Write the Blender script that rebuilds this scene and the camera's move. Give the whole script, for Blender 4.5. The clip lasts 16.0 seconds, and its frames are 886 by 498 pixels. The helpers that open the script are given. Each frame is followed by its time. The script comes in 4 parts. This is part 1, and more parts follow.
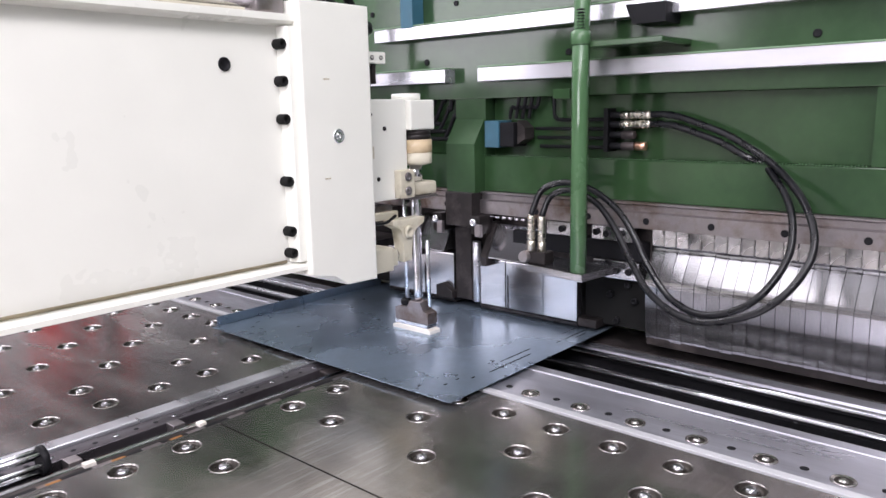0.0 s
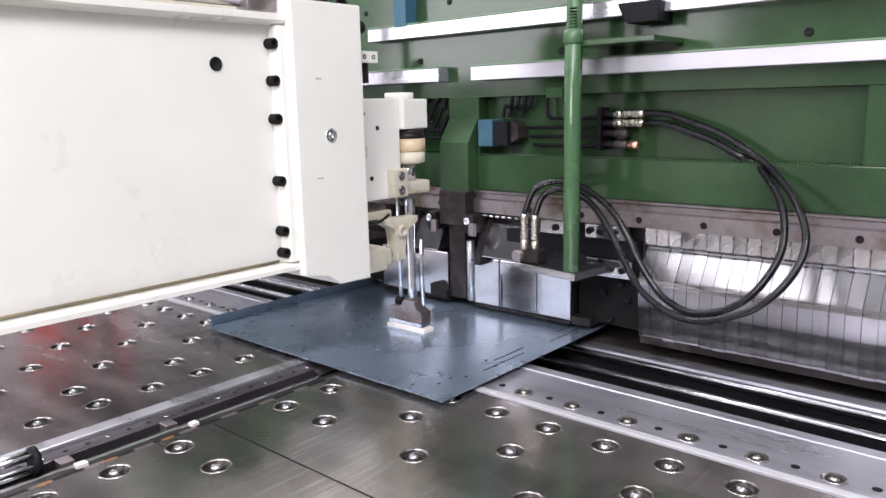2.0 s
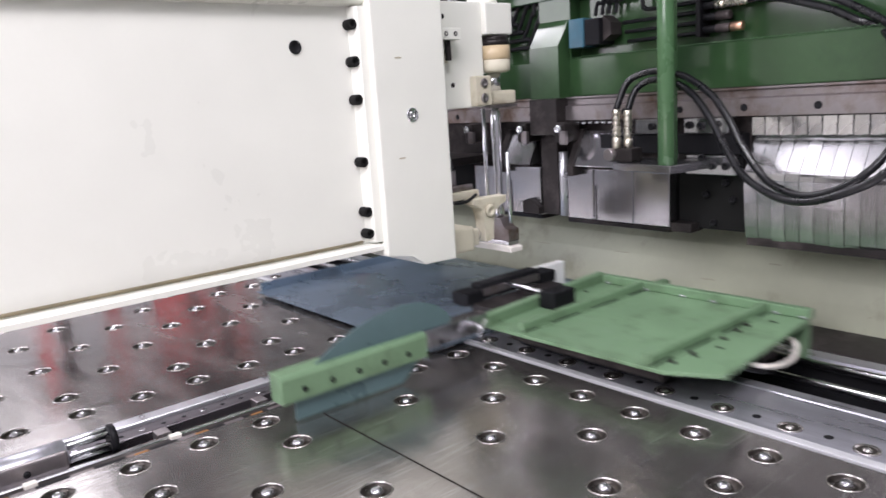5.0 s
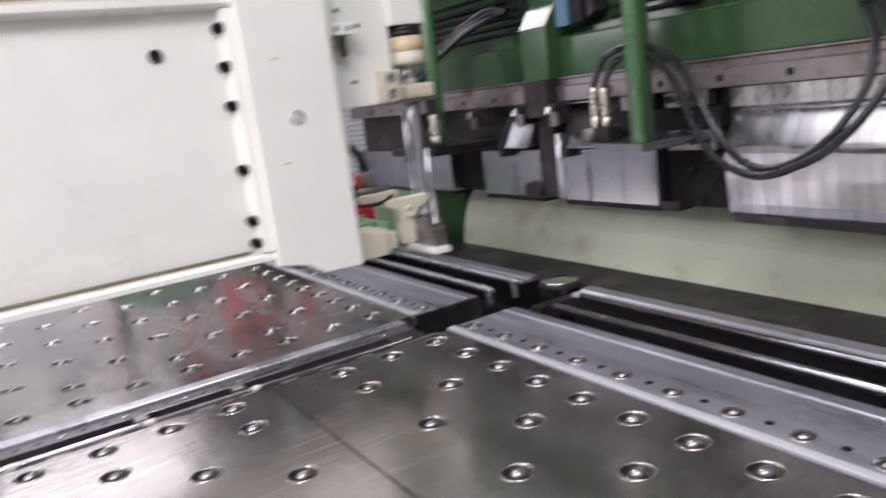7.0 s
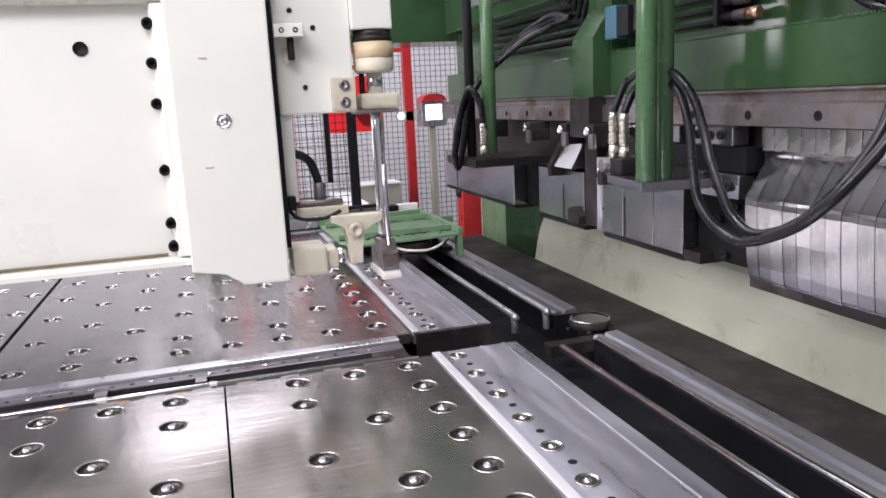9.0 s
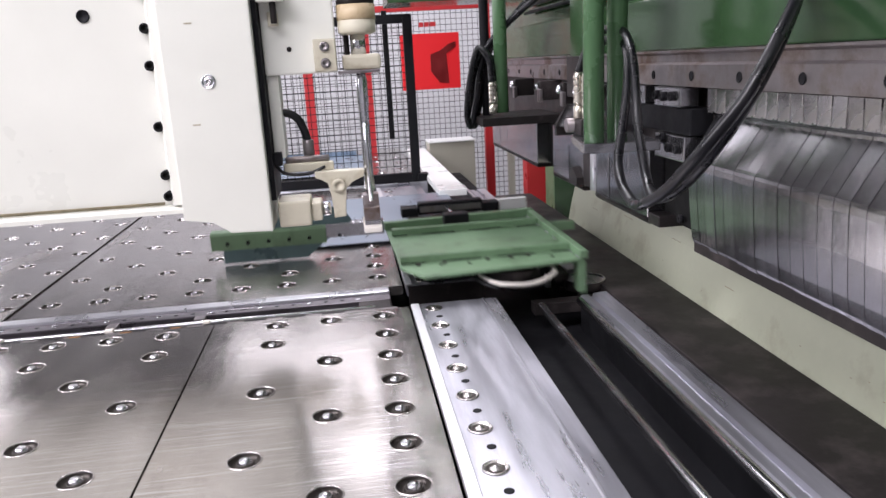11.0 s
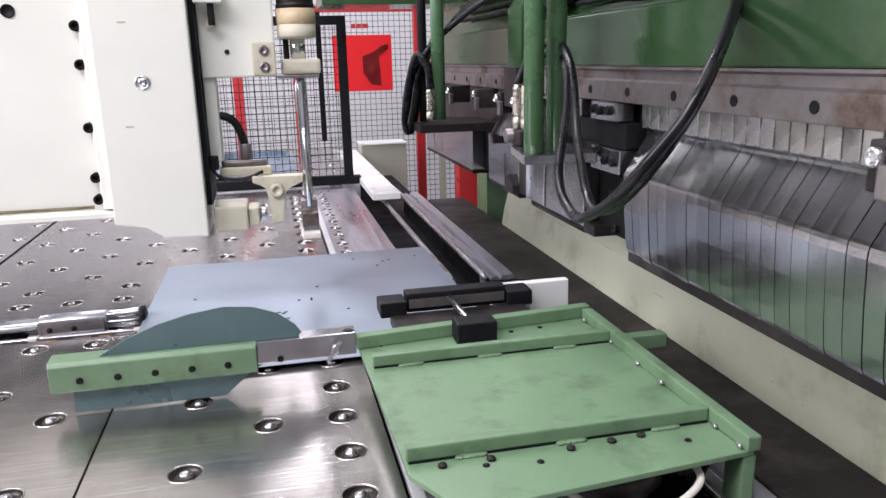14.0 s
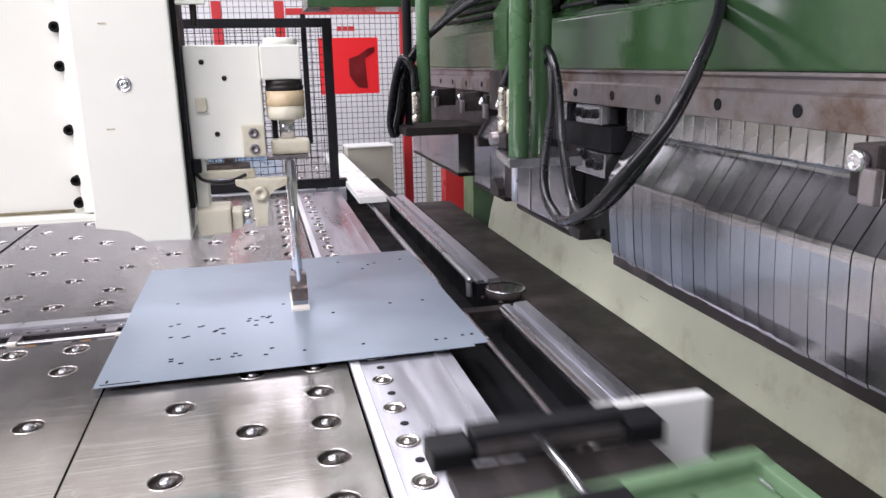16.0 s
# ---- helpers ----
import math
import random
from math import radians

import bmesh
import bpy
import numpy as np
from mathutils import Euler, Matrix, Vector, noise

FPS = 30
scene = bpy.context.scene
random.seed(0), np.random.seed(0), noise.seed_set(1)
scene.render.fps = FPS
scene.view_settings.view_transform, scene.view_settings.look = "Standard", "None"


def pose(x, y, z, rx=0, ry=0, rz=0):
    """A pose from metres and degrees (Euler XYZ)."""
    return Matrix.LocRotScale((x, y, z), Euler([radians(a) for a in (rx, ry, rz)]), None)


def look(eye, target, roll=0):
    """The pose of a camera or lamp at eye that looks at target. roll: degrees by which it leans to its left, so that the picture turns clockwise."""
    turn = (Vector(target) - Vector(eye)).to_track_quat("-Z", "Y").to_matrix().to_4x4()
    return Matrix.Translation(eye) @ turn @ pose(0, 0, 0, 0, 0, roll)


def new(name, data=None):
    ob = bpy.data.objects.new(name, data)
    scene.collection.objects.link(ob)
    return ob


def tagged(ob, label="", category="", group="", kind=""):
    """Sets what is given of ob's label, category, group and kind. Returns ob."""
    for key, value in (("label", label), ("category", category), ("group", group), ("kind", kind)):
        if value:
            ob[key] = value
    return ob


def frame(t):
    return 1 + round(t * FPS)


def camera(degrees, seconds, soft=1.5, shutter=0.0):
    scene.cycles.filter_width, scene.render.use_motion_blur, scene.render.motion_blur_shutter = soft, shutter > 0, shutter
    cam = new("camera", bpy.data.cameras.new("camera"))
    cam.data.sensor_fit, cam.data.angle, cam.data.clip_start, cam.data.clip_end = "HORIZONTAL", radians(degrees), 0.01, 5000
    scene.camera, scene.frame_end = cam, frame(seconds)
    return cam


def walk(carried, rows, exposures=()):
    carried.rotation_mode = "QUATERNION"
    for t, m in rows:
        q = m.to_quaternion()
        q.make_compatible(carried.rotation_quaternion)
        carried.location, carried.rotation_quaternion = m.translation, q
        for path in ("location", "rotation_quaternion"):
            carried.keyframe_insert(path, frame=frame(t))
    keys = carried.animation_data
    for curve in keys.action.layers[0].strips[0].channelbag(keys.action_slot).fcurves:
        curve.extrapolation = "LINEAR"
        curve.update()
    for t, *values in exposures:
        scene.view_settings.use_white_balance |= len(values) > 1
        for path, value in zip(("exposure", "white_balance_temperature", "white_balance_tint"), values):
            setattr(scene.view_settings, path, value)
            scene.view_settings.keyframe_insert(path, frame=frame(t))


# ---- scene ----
cam = camera(61.3, 16.0, shutter=0.5)
PATH = [
    (0, (-1.126, -0.723, 0.595), (0.347, 0.578, 0.226), -1.2),
    (0.5, (-1.12, -0.724, 0.602), (0.36, 0.565, 0.217), -1.3),
    (1, (-1.124, -0.725, 0.598), (0.354, 0.568, 0.218), -1.1),
    (1.5, (-1.119, -0.73, 0.603), (0.355, 0.569, 0.226), -1.6),
    (2, (-1.12, -0.73, 0.598), (0.358, 0.565, 0.223), -1.3),
    (2.5, (-1.119, -0.73, 0.598), (0.359, 0.563, 0.22), -1.5),
    (3, (-1.121, -0.725, 0.596), (0.355, 0.569, 0.212), -1.3),
    (3.5, (-1.124, -0.727, 0.595), (0.344, 0.577, 0.214), -1.1),
    (4, (-1.124, -0.727, 0.595), (0.347, 0.574, 0.212), -1.2),
    (4.5, (-1.093, -0.743, 0.587), (0.289, 0.65, 0.197), -2.3),
    (6.8, (-0.849, -0.924, 0.539), (0.085, 0.799, 0.14), -6.4),
    (7, (-0.823, -0.947, 0.556), (0.195, 0.725, 0.146), -7.4),
    (7.5, (-0.781, -0.917, 0.569), (0.475, 0.608, 0.257), -5.0),
    (8, (-0.673, -0.873, 0.581), (0.505, 0.719, 0.299), -5.3),
    (8.5, (-0.485, -0.949, 0.575), (0.275, 0.874, 0.258), -3.2),
    (9, (-0.371, -1.021, 0.562), (0.199, 0.855, 0.17), -2.8),
    (9.2, (-0.369, -1.023, 0.566), (0.245, 0.834, 0.151), -3.2),
    (11.3, (-0.039, -1.162, 0.556), (0.17, 0.766, 0.067), -3.2),
    (11.5, (-0.044, -1.149, 0.56), (0.227, 0.772, 0.076), -2.9),
    (12, (-0.064, -1.155, 0.567), (0.294, 0.75, 0.074), -2.4),
    (12.5, (-0.081, -1.16, 0.576), (0.303, 0.739, 0.083), -2.7),
    (13, (-0.083, -1.16, 0.571), (0.292, 0.746, 0.094), -1.7),
    (13.5, (-0.083, -1.16, 0.577), (0.327, 0.738, 0.097), -2.0),
    (14, (-0.086, -1.158, 0.575), (0.339, 0.733, 0.081), -1.4),
    (14.5, (-0.087, -1.162, 0.575), (0.347, 0.729, 0.089), -1.1),
    (15, (-0.083, -1.154, 0.58), (0.367, 0.731, 0.086), -1.1),
    (15.5, (-0.082, -1.149, 0.579), (0.373, 0.736, 0.09), -1.2),
    (16, (-0.079, -1.151, 0.574), (0.379, 0.734, 0.087), -1.2),
]
walk(cam, [(t, look(e, g, r)) for t, e, g, r in PATH], exposures=[(0, 0.13), (4.2, 0.11), (6.5, -0.15), (7.0, -0.15), (7.4, -0.01), (8.2, 0.05), (9.0, 0.11), (11.5, 0.07), (13.0, 0.09), (15.0, 0.16), (16, 0.19)])

# ---- light ----
world = bpy.data.worlds.new("hall_light")
scene.world = world
world.use_nodes = True
world.node_tree.nodes["Background"].inputs[0].default_value = (0.93, 0.97, 1.0, 1)
world.node_tree.nodes["Background"].inputs[1].default_value = 0.35
scene.view_settings.exposure = 0.0


def area_lamp(x, y, z, sx, sy, watts, target, colour=(0.99, 0.95, 1.03)):
    data = bpy.data.lights.new("ceiling_tube", "AREA")
    data.shape, data.size, data.size_y, data.energy, data.color = "RECTANGLE", sx, sy, watts, colour
    ob = new("ceiling_tube", data)
    ob.matrix_world = look((x, y, z), target)
    return ob


# unseen lamps, added for fill light and for reflections in steel and paint
area_lamp(-1.9, -1.4, 3.3, 2.6, 0.6, 126, (-1.2, 0.3, 0))
area_lamp(-1.2, 1.7, 3.5, 3.0, 0.6, 26, (-0.8, 1.2, 0))
area_lamp(0.1, 3.2, 3.5, 2.4, 0.8, 92, (0.2, 3.2, 0))
area_lamp(0.1, -1.6, 3.3, 1.2, 2.4, 16, (0.2, 0.0, 0.1))
# added panel whose reflection brightens the near table plates
area_lamp(-0.5, 4.4, 2.5, 1.3, 2.0, 26, (-0.5, 1.2, 0.4))
# added side lamp that brightens the beam's front and the segments
area_lamp(-3.6, -0.6, 2.2, 2.4, 1.4, 100, (0.6, 0.3, 0.3))
# added low lamp for the glare on the green recess
area_lamp(-3.6, 3.1, 1.35, 3.0, 1.0, 58, (0.6, 0.6, 0.72))


# ---- materials ----
def material(name, colour, rough=0.5, metal=0.0, var=0.15, scale=8.0, grain=60.0, bump=0.1, stain=None, stain_scale=3.0, stain_amount=0.5,
             stretch=(1, 1, 1), island=0.0, coat=0.0, rough_var=0.15, scratches=None, wave=0.0):
    """Painted or bare surface: large and fine variation of colour and gloss, a stain with its own colour, fine relief."""
    m = bpy.data.materials.new(name)
    m.use_nodes = True
    nt = m.node_tree
    n, link = nt.nodes, nt.links
    bsdf = n["Principled BSDF"]
    bsdf.inputs["Metallic"].default_value = metal
    bsdf.inputs["Coat Weight"].default_value = coat
    tc = n.new("ShaderNodeTexCoord")
    mp = n.new("ShaderNodeMapping")
    mp.inputs["Scale"].default_value = stretch
    link.new(tc.outputs["Object"], mp.inputs["Vector"])

    def noise_node(sc, detail, rough_n=0.6):
        t = n.new("ShaderNodeTexNoise")
        t.inputs["Scale"].default_value, t.inputs["Detail"].default_value, t.inputs["Roughness"].default_value = sc, detail, rough_n
        link.new(mp.outputs["Vector"], t.inputs["Vector"])
        return t.outputs["Fac"]

    def ramp(fac, a, b, lo, hi):
        r = n.new("ShaderNodeMapRange")
        r.inputs["From Min"].default_value, r.inputs["From Max"].default_value = a, b
        r.inputs["To Min"].default_value, r.inputs["To Max"].default_value = lo, hi
        link.new(fac, r.inputs["Value"])
        return r.outputs["Result"]

    def mix(fac, a, b, blend="MIX"):
        x = n.new("ShaderNodeMix")
        x.data_type, x.blend_type = "RGBA", blend
        for sock, v in ((x.inputs["Factor"], fac), (x.inputs[6], a), (x.inputs[7], b)):
            if isinstance(v, bpy.types.NodeSocket):
                link.new(v, sock)
            else:
                sock.default_value = (*v, 1) if isinstance(v, tuple) else v
        return x.outputs[2]

    big, fine = noise_node(scale, 5), noise_node(grain, 4, 0.7)
    dark = tuple(c * (1 - var) for c in colour)
    light = tuple(min(1, c * (1 + var)) for c in colour)
    col = mix(ramp(big, 0.32, 0.68, 0, 1), dark, light)
    col = mix(ramp(fine, 0.3, 0.75, 0, 0.35), col, dark)
    if island:
        rnd = n.new("ShaderNodeObjectInfo").outputs["Random"]
        col = mix(ramp(rnd, 0, 1, 0, island), col, tuple(c * 0.45 for c in colour))
    if stain:
        blot = noise_node(stain_scale, 7, 0.65)
        col = mix(ramp(blot, 0.52, 0.68, 0, stain_amount), col, stain)
    if scratches:
        for turn, size in ((0.5, 1.0), (-0.35, 0.7), (1.2, 0.8)):
            ms = n.new("ShaderNodeMapping")
            ms.inputs["Rotation"].default_value = (0, 0, turn)
            ms.inputs["Scale"].default_value = (2.2 * size, 70 * size, 1)
            link.new(tc.outputs["Object"], ms.inputs["Vector"])
            ts = n.new("ShaderNodeTexNoise")
            ts.inputs["Scale"].default_value, ts.inputs["Detail"].default_value = 3.0, 2
            link.new(ms.outputs["Vector"], ts.inputs["Vector"])
            col = mix(ramp(ts.outputs["Fac"], 0.58, 0.69, 0, 0.6), col, scratches)
    link.new(col, bsdf.inputs["Base Color"])
    link.new(ramp(big, 0.3, 0.7, max(0.03, rough - rough_var), min(1, rough + rough_var)), bsdf.inputs["Roughness"])
    if bump:
        b = n.new("ShaderNodeBump")
        b.inputs["Strength"].default_value, b.inputs["Distance"].default_value = bump, 0.002
        link.new(fine, b.inputs["Height"])
        if wave:
            w = n.new("ShaderNodeBump")
            w.inputs["Strength"].default_value, w.inputs["Distance"].default_value = wave, 0.02
            link.new(noise_node(7.0, 2, 0.5), w.inputs["Height"])
            link.new(w.outputs["Normal"], b.inputs["Normal"])
        link.new(b.outputs["Normal"], bsdf.inputs["Normal"])
    return m


def glow(name, colour, strength):
    m = bpy.data.materials.new(name)
    m.use_nodes = True
    b = m.node_tree.nodes["Principled BSDF"]
    b.inputs["Base Color"].default_value = (*colour, 1)
    b.inputs["Emission Color"].default_value = (*colour, 1)
    b.inputs["Emission Strength"].default_value = strength
    return m


WHITE = material("cream_white_paint", (0.80, 0.80, 0.735), 0.36, 0, 0.05, 2.5, 40, 0.04, (0.62, 0.58, 0.46), 1.5, 0.12)
CREAM = material("worn_cream_paint", (0.62, 0.58, 0.46), 0.45, 0, 0.1, 6, 50, 0.08, (0.3, 0.23, 0.13), 14, 0.6)
BEDCREAM = material("pale_bed_paint", (0.53, 0.55, 0.42), 0.42, 0, 0.1, 3, 40, 0.08, (0.25, 0.22, 0.14), 7, 0.5)
# tone swings and dark blotches paint in glare patches, reflections and shade
GREEN = material("machine_green_paint", (0.036, 0.080, 0.033), 0.17, 0, 0.32, 2.2, 40, 0.04, (0.018, 0.042, 0.02), 3, 0.75, rough_var=0.08)
LGREEN = material("light_green_paint", (0.158, 0.26, 0.150), 0.38, 0, 0.12, 6, 60, 0.08, (0.055, 0.085, 0.045), 13, 0.5)
POSTGREEN = material("post_green_paint", (0.062, 0.135, 0.06), 0.26, 0, 0.1, 6, 60, 0.05)
TABLE = material("worn_table_steel", (0.51, 0.48, 0.46), 0.21, 0.94, 0.28, 3.0, 70, 0.04, (0.22, 0.18, 0.15), 2.4, 0.45, stretch=(1.7, 0.5, 1), rough_var=0.09, scratches=(0.72, 0.70, 0.70), wave=0.06)
# much darker than the table plate round the cups
DISHSTEEL = material("dark_dish_steel", (0.06, 0.052, 0.047), 0.36, 0.7, 0.3, 30, 90, 0.05, (0.03, 0.025, 0.02), 20, 0.6)
DRILLED = material("oiled_bar_steel", (0.16, 0.145, 0.16), 0.35, 0.8, 0.3, 4, 60, 0.06, (0.06, 0.05, 0.055), 5, 0.7, stretch=(0.5, 3, 1))
EDGE = material("ground_edge_steel", (0.82, 0.82, 0.85), 0.38, 0.55, 0.08, 6, 70, 0.03, rough_var=0.06, stretch=(1, 0.3, 1))
STRIP = material("ground_strip_steel", (0.60, 0.60, 0.66), 0.34, 0.85, 0.2, 4, 60, 0.05, (0.24, 0.24, 0.28), 3, 0.6, stretch=(3, 0.35, 1))
BRIGHT = material("polished_steel", (0.75, 0.75, 0.78), 0.2, 1.0, 0.08, 10, 90, 0.03, rough_var=0.08)
STEEL = material("tool_steel", (0.50, 0.495, 0.52), 0.20, 0.95, 0.08, 5, 60, 0.02, (0.36, 0.33, 0.31), 4, 0.35, rough_var=0.08, wave=0.03, island=0.55)
RAILSTEEL = material("ledge_steel", (0.28, 0.255, 0.26), 0.36, 0.8, 0.3, 6, 60, 0.06, (0.10, 0.055, 0.028), 6, 0.85)
SEGSTEEL = material("dull_segment_steel", (0.46, 0.455, 0.475), 0.19, 0.95, 0.1, 7, 60, 0.02, (0.30, 0.28, 0.27), 6, 0.4, stretch=(1, 1, 0.25), island=0.5, rough_var=0.08, wave=0.05)
# paler steel that puts the upper band's bright reflections into the colour
BANDLIGHT = material("band_highlight_steel", (0.66, 0.64, 0.64), 0.22, 0.9, 0.15, 12, 80, 0.04, (0.38, 0.34, 0.32), 14, 0.5, island=0.4)
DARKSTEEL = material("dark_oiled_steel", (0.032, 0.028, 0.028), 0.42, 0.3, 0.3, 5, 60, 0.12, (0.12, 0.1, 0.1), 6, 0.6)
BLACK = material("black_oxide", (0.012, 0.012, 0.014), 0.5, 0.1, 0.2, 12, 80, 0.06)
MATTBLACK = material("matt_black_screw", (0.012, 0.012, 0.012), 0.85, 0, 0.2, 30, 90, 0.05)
SATIN = material("satin_ground_steel", (0.55, 0.55, 0.58), 0.3, 0.8, 0.12, 6, 70, 0.04, (0.45, 0.44, 0.47), 6, 0.5, stretch=(2, 0.4, 2))
# near black: the deep shade of the channel is put into the colour
PIT = material("channel_shade_black", (0.012, 0.012, 0.014), 0.6, 0, 0.3, 8, 50, 0.1)
RUBBER = material("hose_rubber", (0.004, 0.004, 0.006), 0.32, 0, 0.15, 20, 120, 0.05)
SHEET = material("galvanised_sheet", (0.34, 0.43, 0.54), 0.28, 0.75, 0.28, 3, 60, 0.05, (0.24, 0.30, 0.37), 1.6, 0.45, rough_var=0.1)
SHEETPALE = material("pale_galvanised_sheet", (0.32, 0.375, 0.45), 0.36, 0.5, 0.1, 3, 60, 0.03, (0.27, 0.32, 0.39), 2, 0.6, rough_var=0.08)
ALU = material("aluminium_trunking", (0.62, 0.61, 0.66), 0.3, 0.75, 0.08, 3, 60, 0.03, stretch=(1, 0.3, 1))
BLUE = material("blue_switch_paint", (0.035, 0.11, 0.16), 0.4, 0, 0.15, 12)
SHIELD = material("blue_grey_shield", (0.12, 0.19, 0.2), 0.35, 0.3, 0.12, 8, 60, 0.05)
BRASS = material("plated_fitting", (0.68, 0.64, 0.56), 0.28, 1.0, 0.15, 20, 90)
COPPER = material("copper_cap", (0.7, 0.42, 0.3), 0.3, 1.0, 0.1, 20)
TUBE = material("oily_cylinder_paint", (0.6, 0.47, 0.3), 0.3, 0, 0.15, 8, 40, 0.04, (0.3, 0.16, 0.06), 12, 0.5)
PAD = material("white_pad", (0.78, 0.74, 0.68), 0.7, 0, 0.1, 20, 80, 0.15, (0.5, 0.42, 0.34), 20, 0.4)
RED = material("safety_red_paint", (0.52, 0.03, 0.035), 0.4, 0, 0.08, 5)
# weak emission stands in for light coming through the red pane
REDPANE = glow("red_backlit_pane", (0.70, 0.012, 0.018), 0.08)
# darkened to dim what the steel mirrors from above the fence
UPPERWALL = material("dark_reflected_wall", (0.07, 0.072, 0.075), 0.7, 0, 0.12, 0.6, 20, 0.05)
WALLMAT = material("grey_hall_paint", (0.72, 0.72, 0.74), 0.7, 0, 0.08, 0.6, 20, 0.05)
FLOORMAT = material("workshop_concrete", (0.2, 0.2, 0.2), 0.7, 0, 0.2, 1.2, 30, 0.1, (0.1, 0.1, 0.1), 1, 0.5)
BARWHITE = material("white_lacquer_beam", (0.85, 0.86, 0.84), 0.35, 0, 0.04, 4)
BEIGE = material("beige_cabinet_paint", (0.5, 0.48, 0.4), 0.5, 0, 0.06, 4)
GRIME = material("oily_grime", (0.33, 0.28, 0.18), 0.6, 0, 0.3, 20, 60, 0.1, (0.14, 0.1, 0.06), 10, 0.8)
ORANGE = material("orange_marker_paint", (0.30, 0.13, 0.03), 0.6, 0, 0.2, 20)
DIMRED = material("shaded_red_pane", (0.16, 0.006, 0.008), 0.4, 0, 0.3, 8)
PANELGLOW = glow("lit_display", (0.85, 0.95, 1.0), 1.2)


RUBBER.node_tree.nodes["Principled BSDF"].inputs["Specular IOR Level"].default_value = 0.45
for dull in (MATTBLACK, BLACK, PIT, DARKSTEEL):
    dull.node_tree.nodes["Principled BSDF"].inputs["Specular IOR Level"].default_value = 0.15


# ---- mesh helpers ----
def box(bm, x0, x1, y0, y1, z0, z1, bevel=0.0):
    """An axis-parallel block added to bm."""
    c = [(x0, y0, z0), (x1, y0, z0), (x1, y1, z0), (x0, y1, z0), (x0, y0, z1), (x1, y0, z1), (x1, y1, z1), (x0, y1, z1)]
    v = [bm.verts.new(p) for p in c]
    fs = [bm.faces.new([v[i] for i in f]) for f in ((3, 2, 1, 0), (4, 5, 6, 7), (0, 1, 5, 4), (1, 2, 6, 5), (2, 3, 7, 6), (3, 0, 4, 7))]
    if bevel:
        es = list({e for f in fs for e in f.edges})
        bmesh.ops.bevel(bm, geom=es, offset=bevel, segments=2, profile=0.6, affect="EDGES")
    return bm


def prism(bm, pts, axis, a, b, bevel=0.0):
    """An outline of 2D points drawn along an axis: 'y' takes (x, z), 'x' takes (y, z), 'z' takes (x, y)."""
    def put(p, d):
        return (p[0], d, p[1]) if axis == "y" else (d, p[0], p[1]) if axis == "x" else (p[0], p[1], d)
    lo, hi = [bm.verts.new(put(p, a)) for p in pts], [bm.verts.new(put(p, b)) for p in pts]
    fs = [bm.faces.new(lo), bm.faces.new(hi[::-1])]
    for i in range(len(pts)):
        j = (i + 1) % len(pts)
        fs.append(bm.faces.new([lo[i], hi[i], hi[j], lo[j]]))
    if bevel:
        es = list({e for f in fs for e in f.edges})
        bmesh.ops.bevel(bm, geom=es, offset=bevel, segments=2, profile=0.6, affect="EDGES")
    bmesh.ops.recalc_face_normals(bm, faces=bm.faces[:])
    return bm


def lathe(bm, profile, seg=20, at=(0, 0, 0), turn=(0, 0, 0), caps=True):
    """A body of revolution round z from (radius, height) pairs, then turned and placed."""
    m = pose(*at, *turn)
    rings = []
    for r, z in profile:
        if r < 1e-6:
            rings.append([bm.verts.new(m @ Vector((0, 0, z)))])
        else:
            rings.append([bm.verts.new(m @ Vector((r * math.cos(2 * math.pi * k / seg), r * math.sin(2 * math.pi * k / seg), z))) for k in range(seg)])
    for a, b in zip(rings, rings[1:]):
        for k in range(seg):
            q = [a[k % len(a)], a[(k + 1) % len(a)], b[(k + 1) % len(b)], b[k % len(b)]]
            u = list(dict.fromkeys(q))
            if len(u) > 2:
                f = bm.faces.new(u)
                f.smooth = True
    for ring in (rings[0], rings[-1]):
        if caps and len(ring) > 2:
            bm.faces.new(ring)
    bmesh.ops.recalc_face_normals(bm, faces=bm.faces[:])
    return bm


def rod(bm, p, q, r, seg=14, chamfer=0.12):
    """A round bar from p to q."""
    p, q = Vector(p), Vector(q)
    d = q - p
    e = d.to_track_quat("Z", "Y").to_euler()
    c = r * chamfer
    return lathe(bm, [(r - c, 0), (r, c), (r, d.length - c), (r - c, d.length)], seg, p, [math.degrees(a) for a in e])


def smooth_path(pts, n=10):
    """Points along a Catmull-Rom curve through pts."""
    pts = [Vector(p) for p in pts]
    ext = [2 * pts[0] - pts[1], *pts, 2 * pts[-1] - pts[-2]]
    out = []
    for a, b, c, d in zip(ext, ext[1:], ext[2:], ext[3:]):
        for k in range(n):
            t = k / n
            out.append(0.5 * (2 * b + (c - a) * t + (2 * a - 5 * b + 4 * c - d) * t * t + (3 * b - a - 3 * c + d) * t ** 3))
    return out + [pts[-1]]


def pipe(bm, pts, r, seg=12, n=10, curved=True):
    """A bent tube through points."""
    path = smooth_path(pts, n) if curved else [Vector(p) for p in pts]
    rings, up = [], Vector((0.13, 0.21, 0.97))
    for i, p in enumerate(path):
        d = (path[min(i + 1, len(path) - 1)] - path[max(i - 1, 0)]).normalized()
        s = d.cross(up).normalized()
        up = s.cross(d).normalized()
        rings.append([bm.verts.new(p + r * (math.cos(2 * math.pi * k / seg) * s + math.sin(2 * math.pi * k / seg) * up)) for k in range(seg)])
    for a, b in zip(rings, rings[1:]):
        for k in range(seg):
            f = bm.faces.new([a[k], a[(k + 1) % seg], b[(k + 1) % seg], b[k]])
            f.smooth = True
    bm.faces.new(rings[0][::-1]), bm.faces.new(rings[-1])
    return bm


